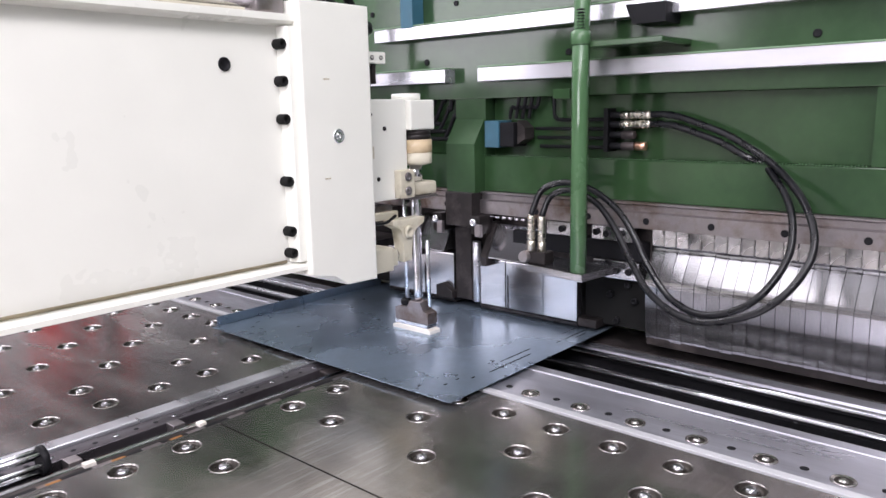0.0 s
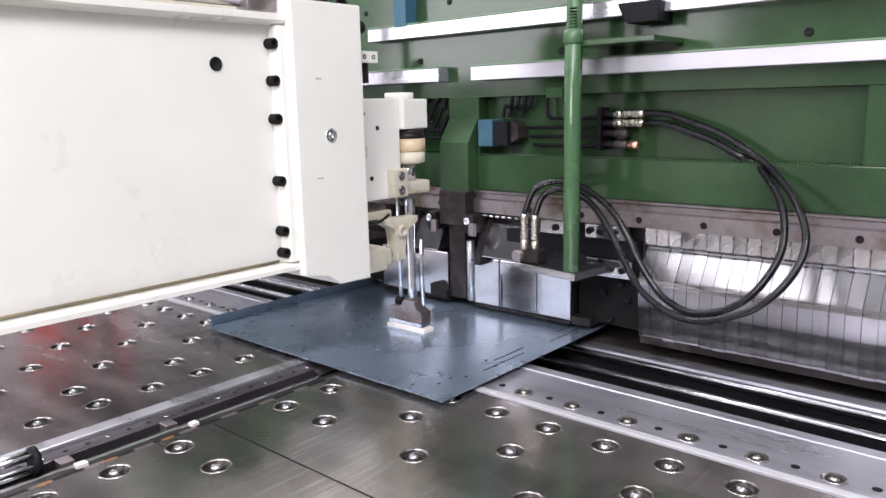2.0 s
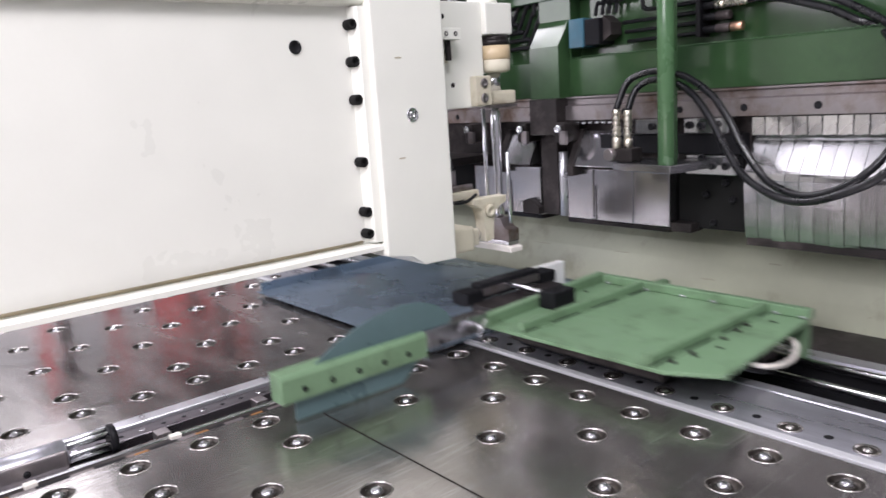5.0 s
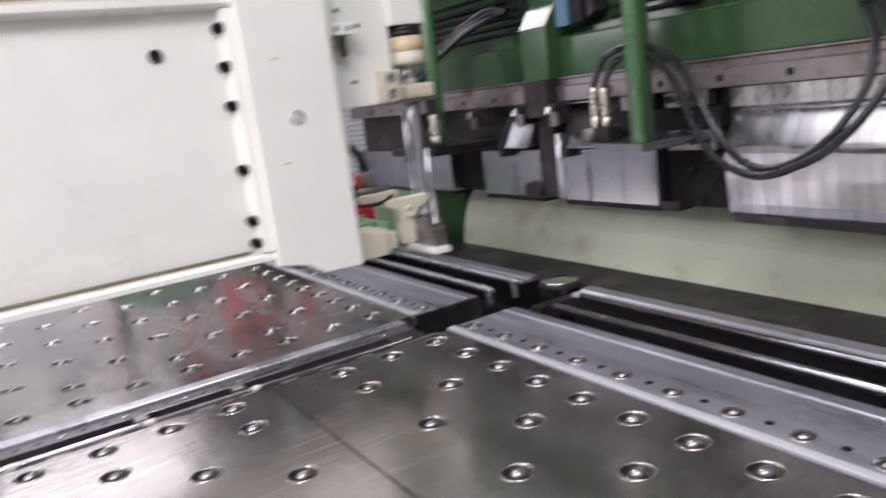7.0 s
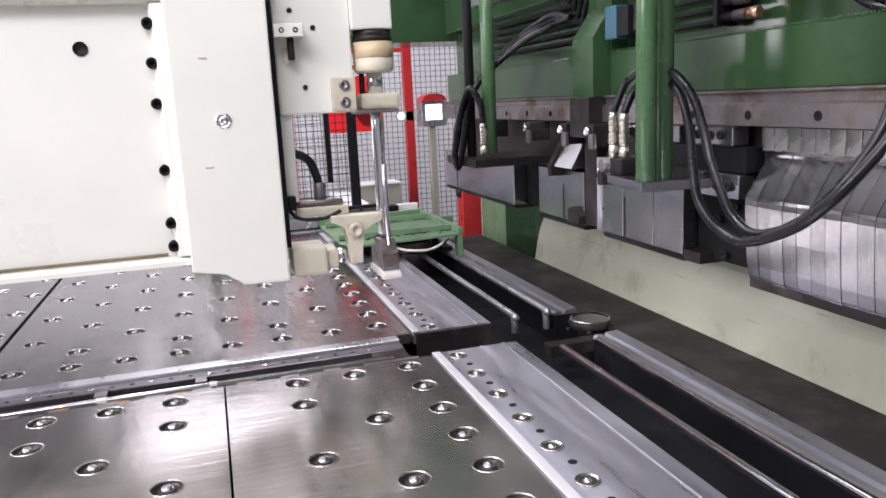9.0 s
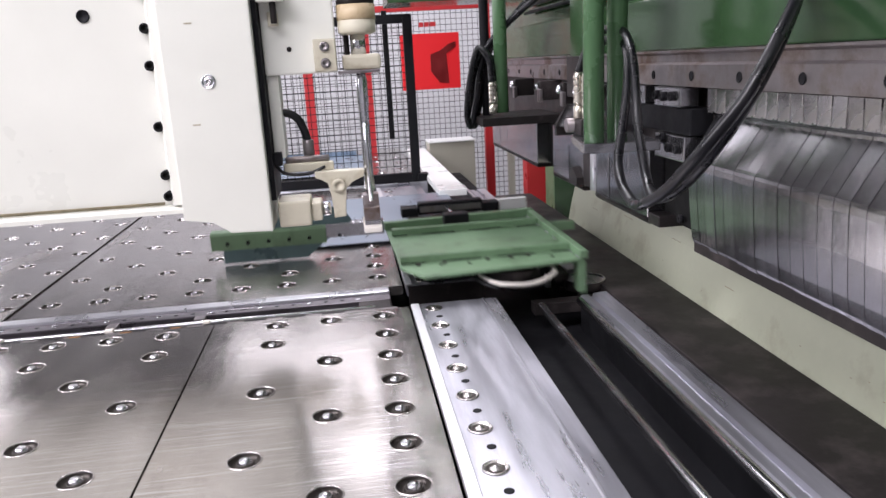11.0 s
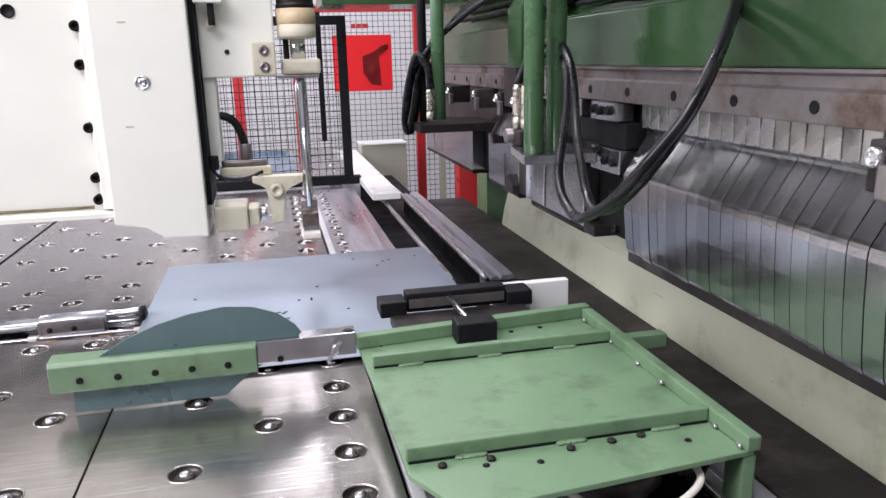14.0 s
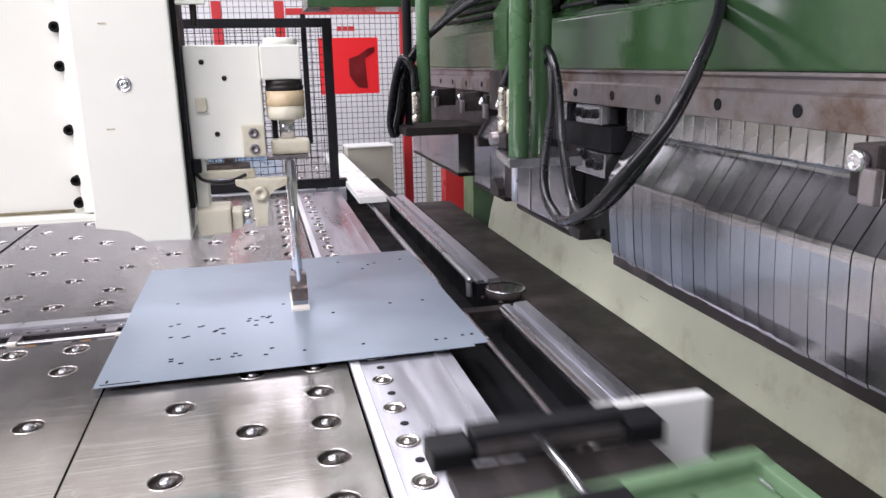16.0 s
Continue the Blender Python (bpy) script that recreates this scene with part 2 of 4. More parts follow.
def as_mesh(name, bm, mat):
    me = bpy.data.meshes.new(name)
    bm.normal_update()
    bm.to_mesh(me)
    bm.free()
    me.materials.append(mat)
    return me


def part(name, bm, mat, parent, label=""):
    ob = new(name, as_mesh(name, bm, mat))
    ob.parent = parent
    return tagged(ob, label)


def thing(name, label, category, group="", at=(0, 0, 0)):
    ob = new(name)
    ob.empty_display_size = 0.05
    ob.location = at
    return tagged(ob, label, category, group)


def solid(name, bm, mat, label, category="", kind="", group=""):
    return tagged(new(name, as_mesh(name, bm, mat)), label, category, group, kind)


def shared(name, me, parent, m, label=""):
    """One more piece on a mesh that alike pieces share."""
    ob = new(name, me)
    ob.parent = parent
    ob.matrix_basis = m
    return tagged(ob, label)


B = bmesh.new

# ---- the hall ----
solid("floor", box(B(), -6, 5, -5, 9, -1.0, -0.9), FLOORMAT, "grey concrete workshop floor", "floor", "structure")
wall = thing("wall_north", "pale grey workshop wall behind the fence, its unseen upper part darkened for reflections", "wall")
wall["kind"] = "structure"
part("lower_wall", box(B(), -6, 5, 5.2, 5.3, -0.9, 1.25), WALLMAT, wall)
# unseen upper part, added dark so the table's reflections stay dim
part("upper_wall", box(B(), -6, 5, 5.2, 5.3, 1.25, 4.2), UPPERWALL, wall)
# added enclosure out of view, pale to bounce fill and show in reflections
solid("wall_south", box(B(), -6, 5, -5.1, -5, -0.9, 4.2), WALLMAT, "unseen pale grey workshop wall that gives fill light", "wall", "structure")
solid("wall_west", box(B(), -6.1, -6, -5, 5.3, -0.9, 4.2), WALLMAT, "unseen pale grey workshop wall that gives fill light", "wall", "structure")
solid("wall_east", box(B(), 5, 5.1, -5, 5.3, -0.9, 4.2), WALLMAT, "unseen pale grey workshop wall that gives fill light", "wall", "structure")
solid("ceiling", box(B(), -6, 5, -5, 5.3, 4.2, 4.3), WALLMAT, "unseen pale grey workshop ceiling that gives fill light", "ceiling", "structure")

# ---- the ball table ----
PITCH = 0.12


RING = as_mesh("ball_unit", lathe(B(), [(0.0262, 0.0), (0.0252, 0.0024), (0.0236, 0.0029), (0.0222, 0.0026), (0.0178, 0.0005)], 22), TABLE)
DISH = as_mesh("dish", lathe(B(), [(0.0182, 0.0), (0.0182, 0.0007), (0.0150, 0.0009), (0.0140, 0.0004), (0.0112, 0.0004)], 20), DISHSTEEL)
BALL = as_mesh("ball", lathe(B(), [(0.0125, 0.0004), (0.0122, 0.0026), (0.0105, 0.0032), (0.0095, 0.0030), (0.0088, 0.0048), (0.0065, 0.0068), (0.0035, 0.0078), (0, 0.0081)], 18), TABLE)


RIM = as_mesh("ball_unit", lathe(B(), [(0.0270, -0.0008), (0.0264, 0.0009), (0.0252, 0.0011), (0.0243, 0.0003), (0.0238, -0.0012)], 24, caps=False), TABLE)
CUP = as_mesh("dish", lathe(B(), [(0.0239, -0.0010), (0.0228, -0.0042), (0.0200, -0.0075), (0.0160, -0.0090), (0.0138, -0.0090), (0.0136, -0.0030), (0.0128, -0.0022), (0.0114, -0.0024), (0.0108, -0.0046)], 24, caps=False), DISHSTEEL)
ROUND = as_mesh("ball", lathe(B(), [(0.0108, -0.0050), (0.0106, -0.0022), (0.0092, 0.0008), (0.0070, 0.0028), (0.0040, 0.0041), (0, 0.0046)], 18), STEEL)


def bored_plate(x0, x1, y0, y1, centres, r=0.0266, seg=24):
    """A plate whose upper face has a round bore at each centre."""
    bm = B()
    h = 0.03
    xs = sorted({x0, x1, *[c[0] + d for c in centres for d in (-h, h)]})
    ys = sorted({y0, y1, *[c[1] + d for c in centres for d in (-h, h)]})
    cells = {(round(c[0], 5), round(c[1], 5)) for c in centres}
    for xa, xb in zip(xs, xs[1:]):
        for ya, yb in zip(ys, ys[1:]):
            if xb - xa < 1e-6 or yb - ya < 1e-6:
                continue
            mx, my = (xa + xb) / 2, (ya + yb) / 2
            if (round(mx, 5), round(my, 5)) not in cells or abs(xb - xa - 2 * h) > 1e-4 or abs(yb - ya - 2 * h) > 1e-4:
                bm.faces.new([bm.verts.new(p) for p in ((xa, ya, 0), (xb, ya, 0), (xb, yb, 0), (xa, yb, 0))])
                continue
            ring, rim, low = [], [], []
            for k in range(seg):
                c, d = math.cos(2 * math.pi * k / seg), math.sin(2 * math.pi * k / seg)
                e = h / max(abs(c), abs(d))
                ring.append(bm.verts.new((mx + e * c, my + e * d, 0)))
                rim.append(bm.verts.new((mx + r * c, my + r * d, 0)))
                low.append(bm.verts.new((mx + r * c, my + r * d, -0.01)))
            for k in range(seg):
                j = (k + 1) % seg
                bm.faces.new([ring[k], ring[j], rim[j], rim[k]])
                bm.faces.new([rim[k], rim[j], low[j], low[k]])
    lo = [bm.verts.new(p) for p in ((x0, y0, -0.025), (x1, y0, -0.025), (x1, y1, -0.025), (x0, y1, -0.025))]
    hi = [bm.verts.new(p) for p in ((x0, y0, 0), (x1, y0, 0), (x1, y1, 0), (x0, y1, 0))]
    bm.faces.new(lo[::-1])
    for k in range(4):
        j = (k + 1) % 4
        bm.faces.new([lo[k], lo[j], hi[j], hi[k]])
    return bm


def table_plate(x0, x1, y0, y1, columns, rows, full, label):
    """A steel plate with ball units: staggered, all filled where full(i, j) says so."""
    t = thing("table_plate", label, "table", "ball table plates", ((x0 + x1) / 2, (y0 + y1) / 2, 0))
    cx, cy = t.location.x, t.location.y
    spots = [(i * PITCH - 0.005 - cx, y - cy) for i in columns for j, y in rows if full(i, j) or (i + j) % 2]
    spots = [p for p in spots if x0 - cx + 0.031 < p[0] < x1 - cx - 0.031 and y0 - cy + 0.031 < p[1] < y1 - cy - 0.031]
    part("plate", bored_plate(x0 - cx, x1 - cx, y0 - cy, y1 - cy, spots), TABLE, t)
    for x, y in spots:
        u = shared("ball_unit", RIM, t, pose(x, y, 0))
        shared("dish", CUP, u, pose(0, 0, 0))
        shared("ball", ROUND, u, pose(0, 0, 0))
    return t


near_rows = [(j, j * PITCH - 0.005) for j in range(-12, 5)]
far_rows = [(j, 0.798 + j * PITCH) for j in range(0, 12)]
table_plate(-0.388, 0.056, -1.5, 0.522, range(-3, 1), near_rows, lambda i, j: i == 0 or j == 4, "worn steel table plate with ball transfer units")
table_plate(-0.918, -0.392, -1.5, 0.522, range(-7, -3), near_rows, lambda i, j: j == 4, "worn steel table plate with ball transfer units")
table_plate(-1.6, -0.922, -1.5, 0.522, range(-13, -7), near_rows, lambda i, j: j == 4, "worn steel table plate with ball transfer units")
table_plate(-0.914, 0.056, 0.70, 2.36, range(-7, 1), far_rows, lambda i, j: i == 0 or j == 0, "worn steel table plate with ball transfer units beyond the slot")
table_plate(-1.9, -0.926, 0.70, 2.36, range(-15, -7), far_rows, lambda i, j: j == 0, "worn steel table plate with ball transfer units beyond the slot")
back_rows = [(j, 2.56 + j * PITCH) for j in range(0, 11)]
table_plate(-1.6, 0.30, 2.44, 3.95, range(-12, 3), back_rows, lambda i, j: False, "steel ball table behind the mesh gate")

# table frame below
solid("table_frame", box(B(), -1.9, 0.25, -1.45, 0.45, -0.9, -0.12, 0.01), DARKSTEEL, "dark steel frame under the ball table", "machine frame", "structure")
solid("table_frame_far", box(B(), -1.9, 0.25, 0.78, 3.9, -0.9, -0.12, 0.01), DARKSTEEL, "dark steel frame under the far ball table", "machine frame", "structure")
solid("pit_floor", box(B(), -1.9, 0.62, -1.5, 3.9, -0.125, -0.115), PIT, "channel floor below the table, coloured black for the shade down there", "channel", "structure")

# ---- the slot with its guide ----
slot = thing("guide_slot", "steel guide slot across the ball table", "guide rail")
part("far_bar", box(B(), -1.9, 0.02, 0.660, 0.698, -0.05, 0.001, 0.003), SATIN, slot, "bright ground steel edge bar")
part("drilled_bar", box(B(), -1.9, 0.02, 0.616, 0.659, -0.05, -0.006, 0.002), DRILLED, slot)
part("near_bar", box(B(), -1.9, 0.02, 0.5365, 0.556, -0.05, -0.004, 0.002), DARKSTEEL, slot)
part("guide_rod", rod(B(), (-1.9, 0.566, -0.009), (-0.02, 0.566, -0.009), 0.0065), BRIGHT, slot, "polished round guide rod")
part("lip", box(B(), -1.9, 0.03, 0.5235, 0.536, -0.03, -0.0012, 0.001), RAILSTEEL, slot)
HOLE = as_mesh("hole", lathe(B(), [(0.0048, 0), (0.0048, 0.0006), (0.003, 0.0004)], 10), BLACK)
SCREW = as_mesh("screw", lathe(B(), [(0.0062, 0), (0.0062, 0.0012), (0.005, 0.0018), (0.002, 0.0012)], 12), BRIGHT)
for k in range(46):
    x = -1.86 + 0.04 * k
    shared("hole" if k % 3 else "screw", HOLE if k % 3 else SCREW, slot, pose(x, 0.637, -0.0059))
NOTCH = as_mesh("notch", box(B(), -0.026, 0.026, -0.005, 0.005, 0, 0.0008), BLACK)
for k in range(20):
    x = -1.83 + 0.09 * k
    shared("notch", NOTCH, slot, pose(x, 0.5295, -0.0011))
for x in (-1.09, -0.93, -0.71, -0.60, -0.49):
    part("marker", box(B(), x, x + 0.024, 0.5238, 0.5305, -0.0011, -0.0002), ORANGE, slot, "orange painted marker")
for x in (-0.60, -0.40, -0.98):
    part("bracket", box(B(), x - 0.05, x - 0.025, 0.585, 0.615, -0.05, -0.004, 0.002), RAILSTEEL, slot)
for x, w in ((-0.64, 0.02), (-0.42, 0.015), (-0.88, 0.02)):
    part("clip", box(B(), x, x + w, 0.540, 0.556, -0.012, 0.003, 0.001), PAD, slot, "pale plastic clip")
part("cross_block", box(B(), -0.06, 0.02, 0.555, 0.625, -0.05, -0.008, 0.004), DARKSTEEL, slot)

# ---- strips and rods along the machine ----
def strip_plate(y0, y1, label):
    t = thing("strip_plate", label, "strip plate", "strip plates", (0.17, (y0 + y1) / 2, 0))
    cy = t.location.y
    pr = [(-0.104, -0.004), (-0.096, 0.001), (-0.092, 0.001), (-0.088, 0.000), (0.062, 0.000), (0.064, 0.0022), (0.068, 0.0022), (0.070, 0.000), (0.098, -0.001), (0.1, -0.004), (0.1, -0.03), (-0.104, -0.03)]
    part("plate", prism(B(), pr, "y", y0 - cy, y1 - cy), STRIP, t)
    part("edge", box(B(), -0.1075, -0.089, y0 - cy, y1 - cy, -0.01, 0.0028, 0.0012), EDGE, t, "bright bevelled edge")
    y = math.ceil(y0 / 0.12) * 0.12 + 0.012
    while y < y1 - 0.02:
        u = shared("ball_unit", RING, t, pose(-0.058, y - cy, 0.0002) @ Matrix.Diagonal((0.78, 0.78, 0.8, 1)))
        shared("dish", DISH, u, pose(0, 0, 0.0002))
        shared("ball", BALL, u, pose(0, 0, -0.0025))
        if y + 0.06 < y1:
            shared("hole", HOLE, t, pose(-0.052, y + 0.06 - cy, 0.0002) @ Matrix.Diagonal((1.6, 1.6, 1, 1)))
        y += 0.12
    return t


strip_plate(-1.5, 0.532, "ground steel strip plate with a row of ball units")
strip_plate(0.70, 2.3, "ground steel strip plate beyond the slot, with ball units")
solid("cross_plate", box(B(), 0.02, 0.30, 0.545, 0.69, -0.11, -0.075, 0.003), DARKSTEEL, "dark oily plate across the channel", "plate")
part_end = solid("strip_end", box(B(), 0.07, 0.27, 0.692, 0.6995, -0.08, -0.003, 0.001), DARKSTEEL, "dark end plate of the far strip", "plate")

for x, zz in ((0.372, -0.022), (0.466, -0.018)):
    g = thing("guide_rod", "polished round steel guide rod in the channel", "guide rail", "guide rods")
    part("rod", pipe(B(), [(x, -1.5, zz), (x, 0.50, zz)], 0.0095, curved=False), BRIGHT, g)
    g2 = thing("guide_rod", "polished steel guide rod with a bent end in the channel", "guide rail", "guide rods")
    part("rod", pipe(B(), [(x, 0.79, -0.07), (x, 0.79, zz - 0.03), (x, 0.795, zz - 0.008), (x, 0.81, zz), (x, 1.2, zz), (x, 2.3, zz)], 0.0095), SATIN, g2)
ledge = thing("bed_ledge", "rough steel ledge along the channel", "machine bed")
for y0, y1 in ((-1.6, 0.56), (0.78, 2.2)):
    part("bar", prism(B(), [(0.4845, -0.0305), (0.490, -0.024), (0.506, -0.024), (0.509, -0.031), (0.516, -0.031), (0.519, -0.022), (0.552, -0.020), (0.556, -0.026), (0.556, -0.034), (0.4845, -0.034)], "y", y0, y1), STRIP, ledge, "ground steel ledge bar")
    # ledge side split off from the bright top and blackened as channel shade
    part("bar_body", box(B(), 0.487, 0.556, y0 + 0.002, y1 - 0.002, -0.115, -0.0345), PIT, ledge, "side of the ledge, coloured black for the channel's shade")
bed = thing("machine_bed", "dark oiled flat machine bed with a pale curved apron", "machine bed")
part("bed_plate", box(B(), 0.5575, 0.717, -1.7, 1.98, -0.12, -0.019, 0.003), DARKSTEEL, bed)
apron = [(0.718, -0.02), (0.722, 0.0), (0.729, 0.04), (0.741, 0.09), (0.762, 0.14), (0.80, 0.19), (0.86, 0.235), (0.95, 0.26), (1.2, 0.26), (1.2, -0.12), (0.718, -0.12)]
part("apron", prism(B(), apron, "y", -1.7, 1.42), BEDCREAM, bed, "pale cream curved apron with scratches")
for y, z, w in ((0.98, 0.10, 0.16), (0.86, 0.085, 0.07), (0.55, 0.09, 0.05), (0.27, 0.05, 0.04), (1.15, 0.06, 0.05), (0.1, 0.11, 0.03), (0.62, 0.028, 0.006), (-0.12, 0.02, 0.004), (-0.2, 0.014, 0.005), (0.02, 0.022, 0.004), (-0.16, 0.03, 0.003), (0.4, 0.012, 0.005)):
    x = next(a[0] + (b[0] - a[0]) * (z - a[1]) / (b[1] - a[1]) for a, b in zip(apron, apron[1:]) if a[1] <= z <= b[1])
    part("scratch", box(B(), x - 0.0004, x + 0.002, y, y + w, z - 0.0006, z + 0.0006), GRIME, bed, "dark scratch")
fl = thing("flange", "oily steel flange at the channel crossing", "flange", at=(0.53, 0.66, -0.038))
part("ring", lathe(B(), [(0.02, 0), (0.052, 0), (0.054, 0.008), (0.053, 0.022), (0.047, 0.025), (0.043, 0.014), (0.02, 0.01)], 28), DARKSTEEL, fl)
part("rim", lathe(B(), [(0.0445, 0.024), (0.0475, 0.0265), (0.0515, 0.0265), (0.0535, 0.0235)], 28), BRIGHT, fl)
part("hub", lathe(B(), [(0.0, 0.013), (0.0205, 0.013), (0.02, 0.002)], 20), RAILSTEEL, fl)
for a in range(0, 360, 60):
    part("bolt", lathe(B(), [(0.006, 0), (0.006, 0.006), (0, 0.007)], 8, (0.062 * math.cos(radians(a)), 0.062 * math.sin(radians(a)), 0.0)), DARKSTEEL, fl)
part("crossbar", box(B(), -0.16, 0.02, -0.10, -0.06, -0.03, 0.0, 0.003), DARKSTEEL, fl)

# ---- clamp beam: everything on it rises together; drawn raised ----
beam = thing("clamp_beam", "green press beam with steel clamping tools", "press beam")
Y0, Y1 = -1.7, 1.93
part("lower_band", box(B(), 0.60, 1.15, Y0, Y1, 0.552, 0.655, 0.003), GREEN, beam)
part("rib_column", box(B(), 0.601, 0.66, 0.628, 0.740, 0.6555, 0.8175), GREEN, beam)
part("recess_back", box(B(), 0.645, 1.15, -0.368, Y1, 0.656, 0.817), GREEN, beam)
part("upper_band", box(B(), 0.60, 1.15, Y0, Y1, 0.818, 1.9, 0.003), GREEN, beam)
part("end_block", box(B(), 0.602, 1.15, Y0, -0.369, 0.656, 0.817), GREEN, beam)
bm = B()
rng = random.Random(5)
for k in range(150):
    y = -0.36 + k * 0.0068
    lathe(bm, [(0, -0.0022), (0.0022 + rng.random() * 0.001, 0), (0, 0.0022)], 6, (0.6005, y, 0.656 + rng.random() * 0.002))
part("weld_seam", bm, POSTGREEN, beam, "painted weld seam")
part("rib", prism(B(), [(0.60, 0.55), (0.552, 0.55), (0.552, 0.69), (0.60, 0.76)], "y", 0.632, 0.738), GREEN, beam)
part("dark_rib_foot", box(B(), 0.54, 0.60, 0.634, 0.736, 0.45, 0.5495, 0.003), DARKSTEEL, beam)
part("rib_foot_post", box(B(), 0.575, 0.62, 0.672, 0.735, 0.205, 0.45, 0.004), DARKSTEEL, beam).location = (0.007, 0.001, 0.012)
part("toe", prism(B(), [(0.735, 0.205), (0.735, 0.225), (0.775, 0.25), (0.80, 0.24), (0.80, 0.205)], "x", 0.557, 0.60), DARKSTEEL, beam).location = (0.007, 0.001, 0.012)
# trunking strips
for y0, y1, z in ((Y0, 0.62, 0.864), (0.74, 1.5, 0.866), (Y0, 1.03, 0.996)):
    st = part("trunking", box(B(), 0.555, 0.6, y0, y1, z, z + 0.038, 0.0015), ALU, beam, "brushed aluminium cable trunking")
    part("cover", box(B(), 0.553, 0.603, y0, y1, z + 0.0382, z + 0.042, 0.0008), LGREEN, st)
bm = B()
for y in (0.35, 0.03, -0.25, -0.6, -1.0, 0.85, 1.2):
    lathe(bm, [(0.009, 0), (0.009, 0.003), (0.006, 0.0035), (0.004, 0.002)], 12, (0.5995, y, 0.93), (0, -90, 0))
    lathe(bm, [(0.008, 0), (0.008, 0.003), (0.005, 0.002)], 12, (0.5995, y - 0.12, 1.09), (0, -90, 0))
part("plug_row", bm, BLACK, beam, "black screw plugs")
# steel ledge with bolt holes
lg = part("ledge", prism(B(), [(0.578, 0.488), (0.578, 0.526), (0.588, 0.530), (0.588, 0.5435), (0.580, 0.5475), (0.580, 0.5515), (0.66, 0.5515), (0.66, 0.488)], "y", Y0, Y1), RAILSTEEL, beam, "rust-stained steel clamping ledge")
BOLT = as_mesh("bolt", lathe(B(), [(0.0085, 0), (0.0085, 0.0008), (0.0065, 0.0012), (0.0055, -0.001), (0, -0.001)], 12), BLACK)
for k in range(-10, 10):
    y = 0.110 - 0.1634 * k
    if Y0 < y < Y1 and not 0.6 < y < 0.76:
        shared("bolt", BOLT, lg, pose(0.5775, y, 0.507, 0, -90, 0))
# segmented tools towards the front
SEG_W = 0.0315
seg_pr = [(0.66, 0.487), (0.612, 0.487), (0.610, 0.482), (0.612, 0.444), (0.6185, 0.440), (0.6225, 0.435), (0.6215, 0.430), (0.610, 0.4125), (0.594, 0.388), (0.5795, 0.3655), (0.5765, 0.3605), (0.5755, 0.355), (0.575, 0.345), (0.578, 0.29), (0.583, 0.235), (0.586, 0.214), (0.59, 0.206), (0.66, 0.206)]
SEG = as_mesh("tool_segment", prism(B(), seg_pr, "y", -SEG_W / 2 + 0.0007, SEG_W / 2 - 0.0007), SEGSTEEL)
rng = random.Random(3)
for k in range(55):
    y = 0.107 - SEG_W * (k + 0.5)
    shared("tool_segment", SEG, beam, pose(0.6 + rng.uniform(-0.0005, 0.0005), y, 0.35 + rng.uniform(-0.0006, 0.0004), 0, rng.uniform(-0.35, 0.35), rng.uniform(-0.7, 0.7)) @ pose(-0.6, 0, -0.35))
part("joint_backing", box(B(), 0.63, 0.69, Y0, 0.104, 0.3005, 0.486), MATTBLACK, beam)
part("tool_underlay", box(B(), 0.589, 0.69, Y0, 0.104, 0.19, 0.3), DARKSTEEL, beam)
# thin plates added over each segment's upper band to paint its highlight
HILITE = as_mesh("clip", box(B(), -0.0025, 0.003, -SEG_W / 2 + 0.0009, SEG_W / 2 - 0.0009, -0.0215, 0.0205, 0.0012), BANDLIGHT)
for k in range(55):
    shared("clip", HILITE, beam, pose(0.6095, 0.107 - SEG_W * (k + 0.5), 0.464, 0, rng.uniform(-2.5, 2.5), rng.uniform(-1.2, 1.2)))
# tool blocks past the segments
def tool_block(y0, y1, z0=0.2, slit=None, hopper=None):
    b = part("tool_block", box(B(), 0.576, 0.66, y0, y1, z0, 0.342, 0.003), STEEL, beam)
    part("shoe", prism(B(), [(0.58, z0 - 0.012), (0.574, z0 - 0.001), (0.66, z0 - 0.001), (0.66, z0 - 0.012)], "y", y0, y1), DARKSTEEL, b)
    b.location = (0.007, 0.001, 0.012)
    if slit:
        part("slit", box(B(), 0.5752, 0.577, slit, slit + 0.004, z0 + 0.002, z0 + 0.1), BLACK, b)
    if hopper:
        a, c = hopper
        part("sloped_plate", prism(B(), [(0.548, 0.352), (0.602, 0.445), (0.625, 0.445), (0.625, 0.352)], "y", a, c, 0.001), STEEL, b)
        part("side_cheek", prism(B(), [(0.545, 0.325), (0.542, 0.352), (0.598, 0.45), (0.64, 0.45), (0.64, 0.325)], "y", c + 0.001, c + 0.022, 0.001), DARKSTEEL, b)
    return b


tool_block(0.306, 0.416)
tool_block(0.417, 0.545, slit=0.535, hopper=(0.45, 0.59))
tool_block(0.546, 0.640, hopper=None)
part("guide_column", rod(B(), (0.588, 0.656, 0.216), (0.588, 0.656, 0.40), 0.013, 18), SATIN, beam, "bright ground guide column")
tool_block(0.742, 1.028, slit=0.86, hopper=(0.76, 0.87))
tool_block(1.223, 1.66, hopper=None)
tool_block(1.665, 1.95, slit=1.8)
part("gap_block", box(B(), 0.61, 0.66, 0.12, 0.30, 0.2, 0.352, 0.003), MATTBLACK, beam, "black recessed spacer block").location = (0.007, 0.001, 0.012)
part("gap_block", box(B(), 0.62, 0.66, 1.03, 1.221, 0.2, 0.342, 0.003), MATTBLACK, beam).location = (0.007, 0.001, 0.012)
part("plunger_foot", box(B(), 0.575, 0.63, 0.245, 0.302, 0.192, 0.215, 0.003), DARKSTEEL, beam).location = (0.007, 0.001, 0.012)
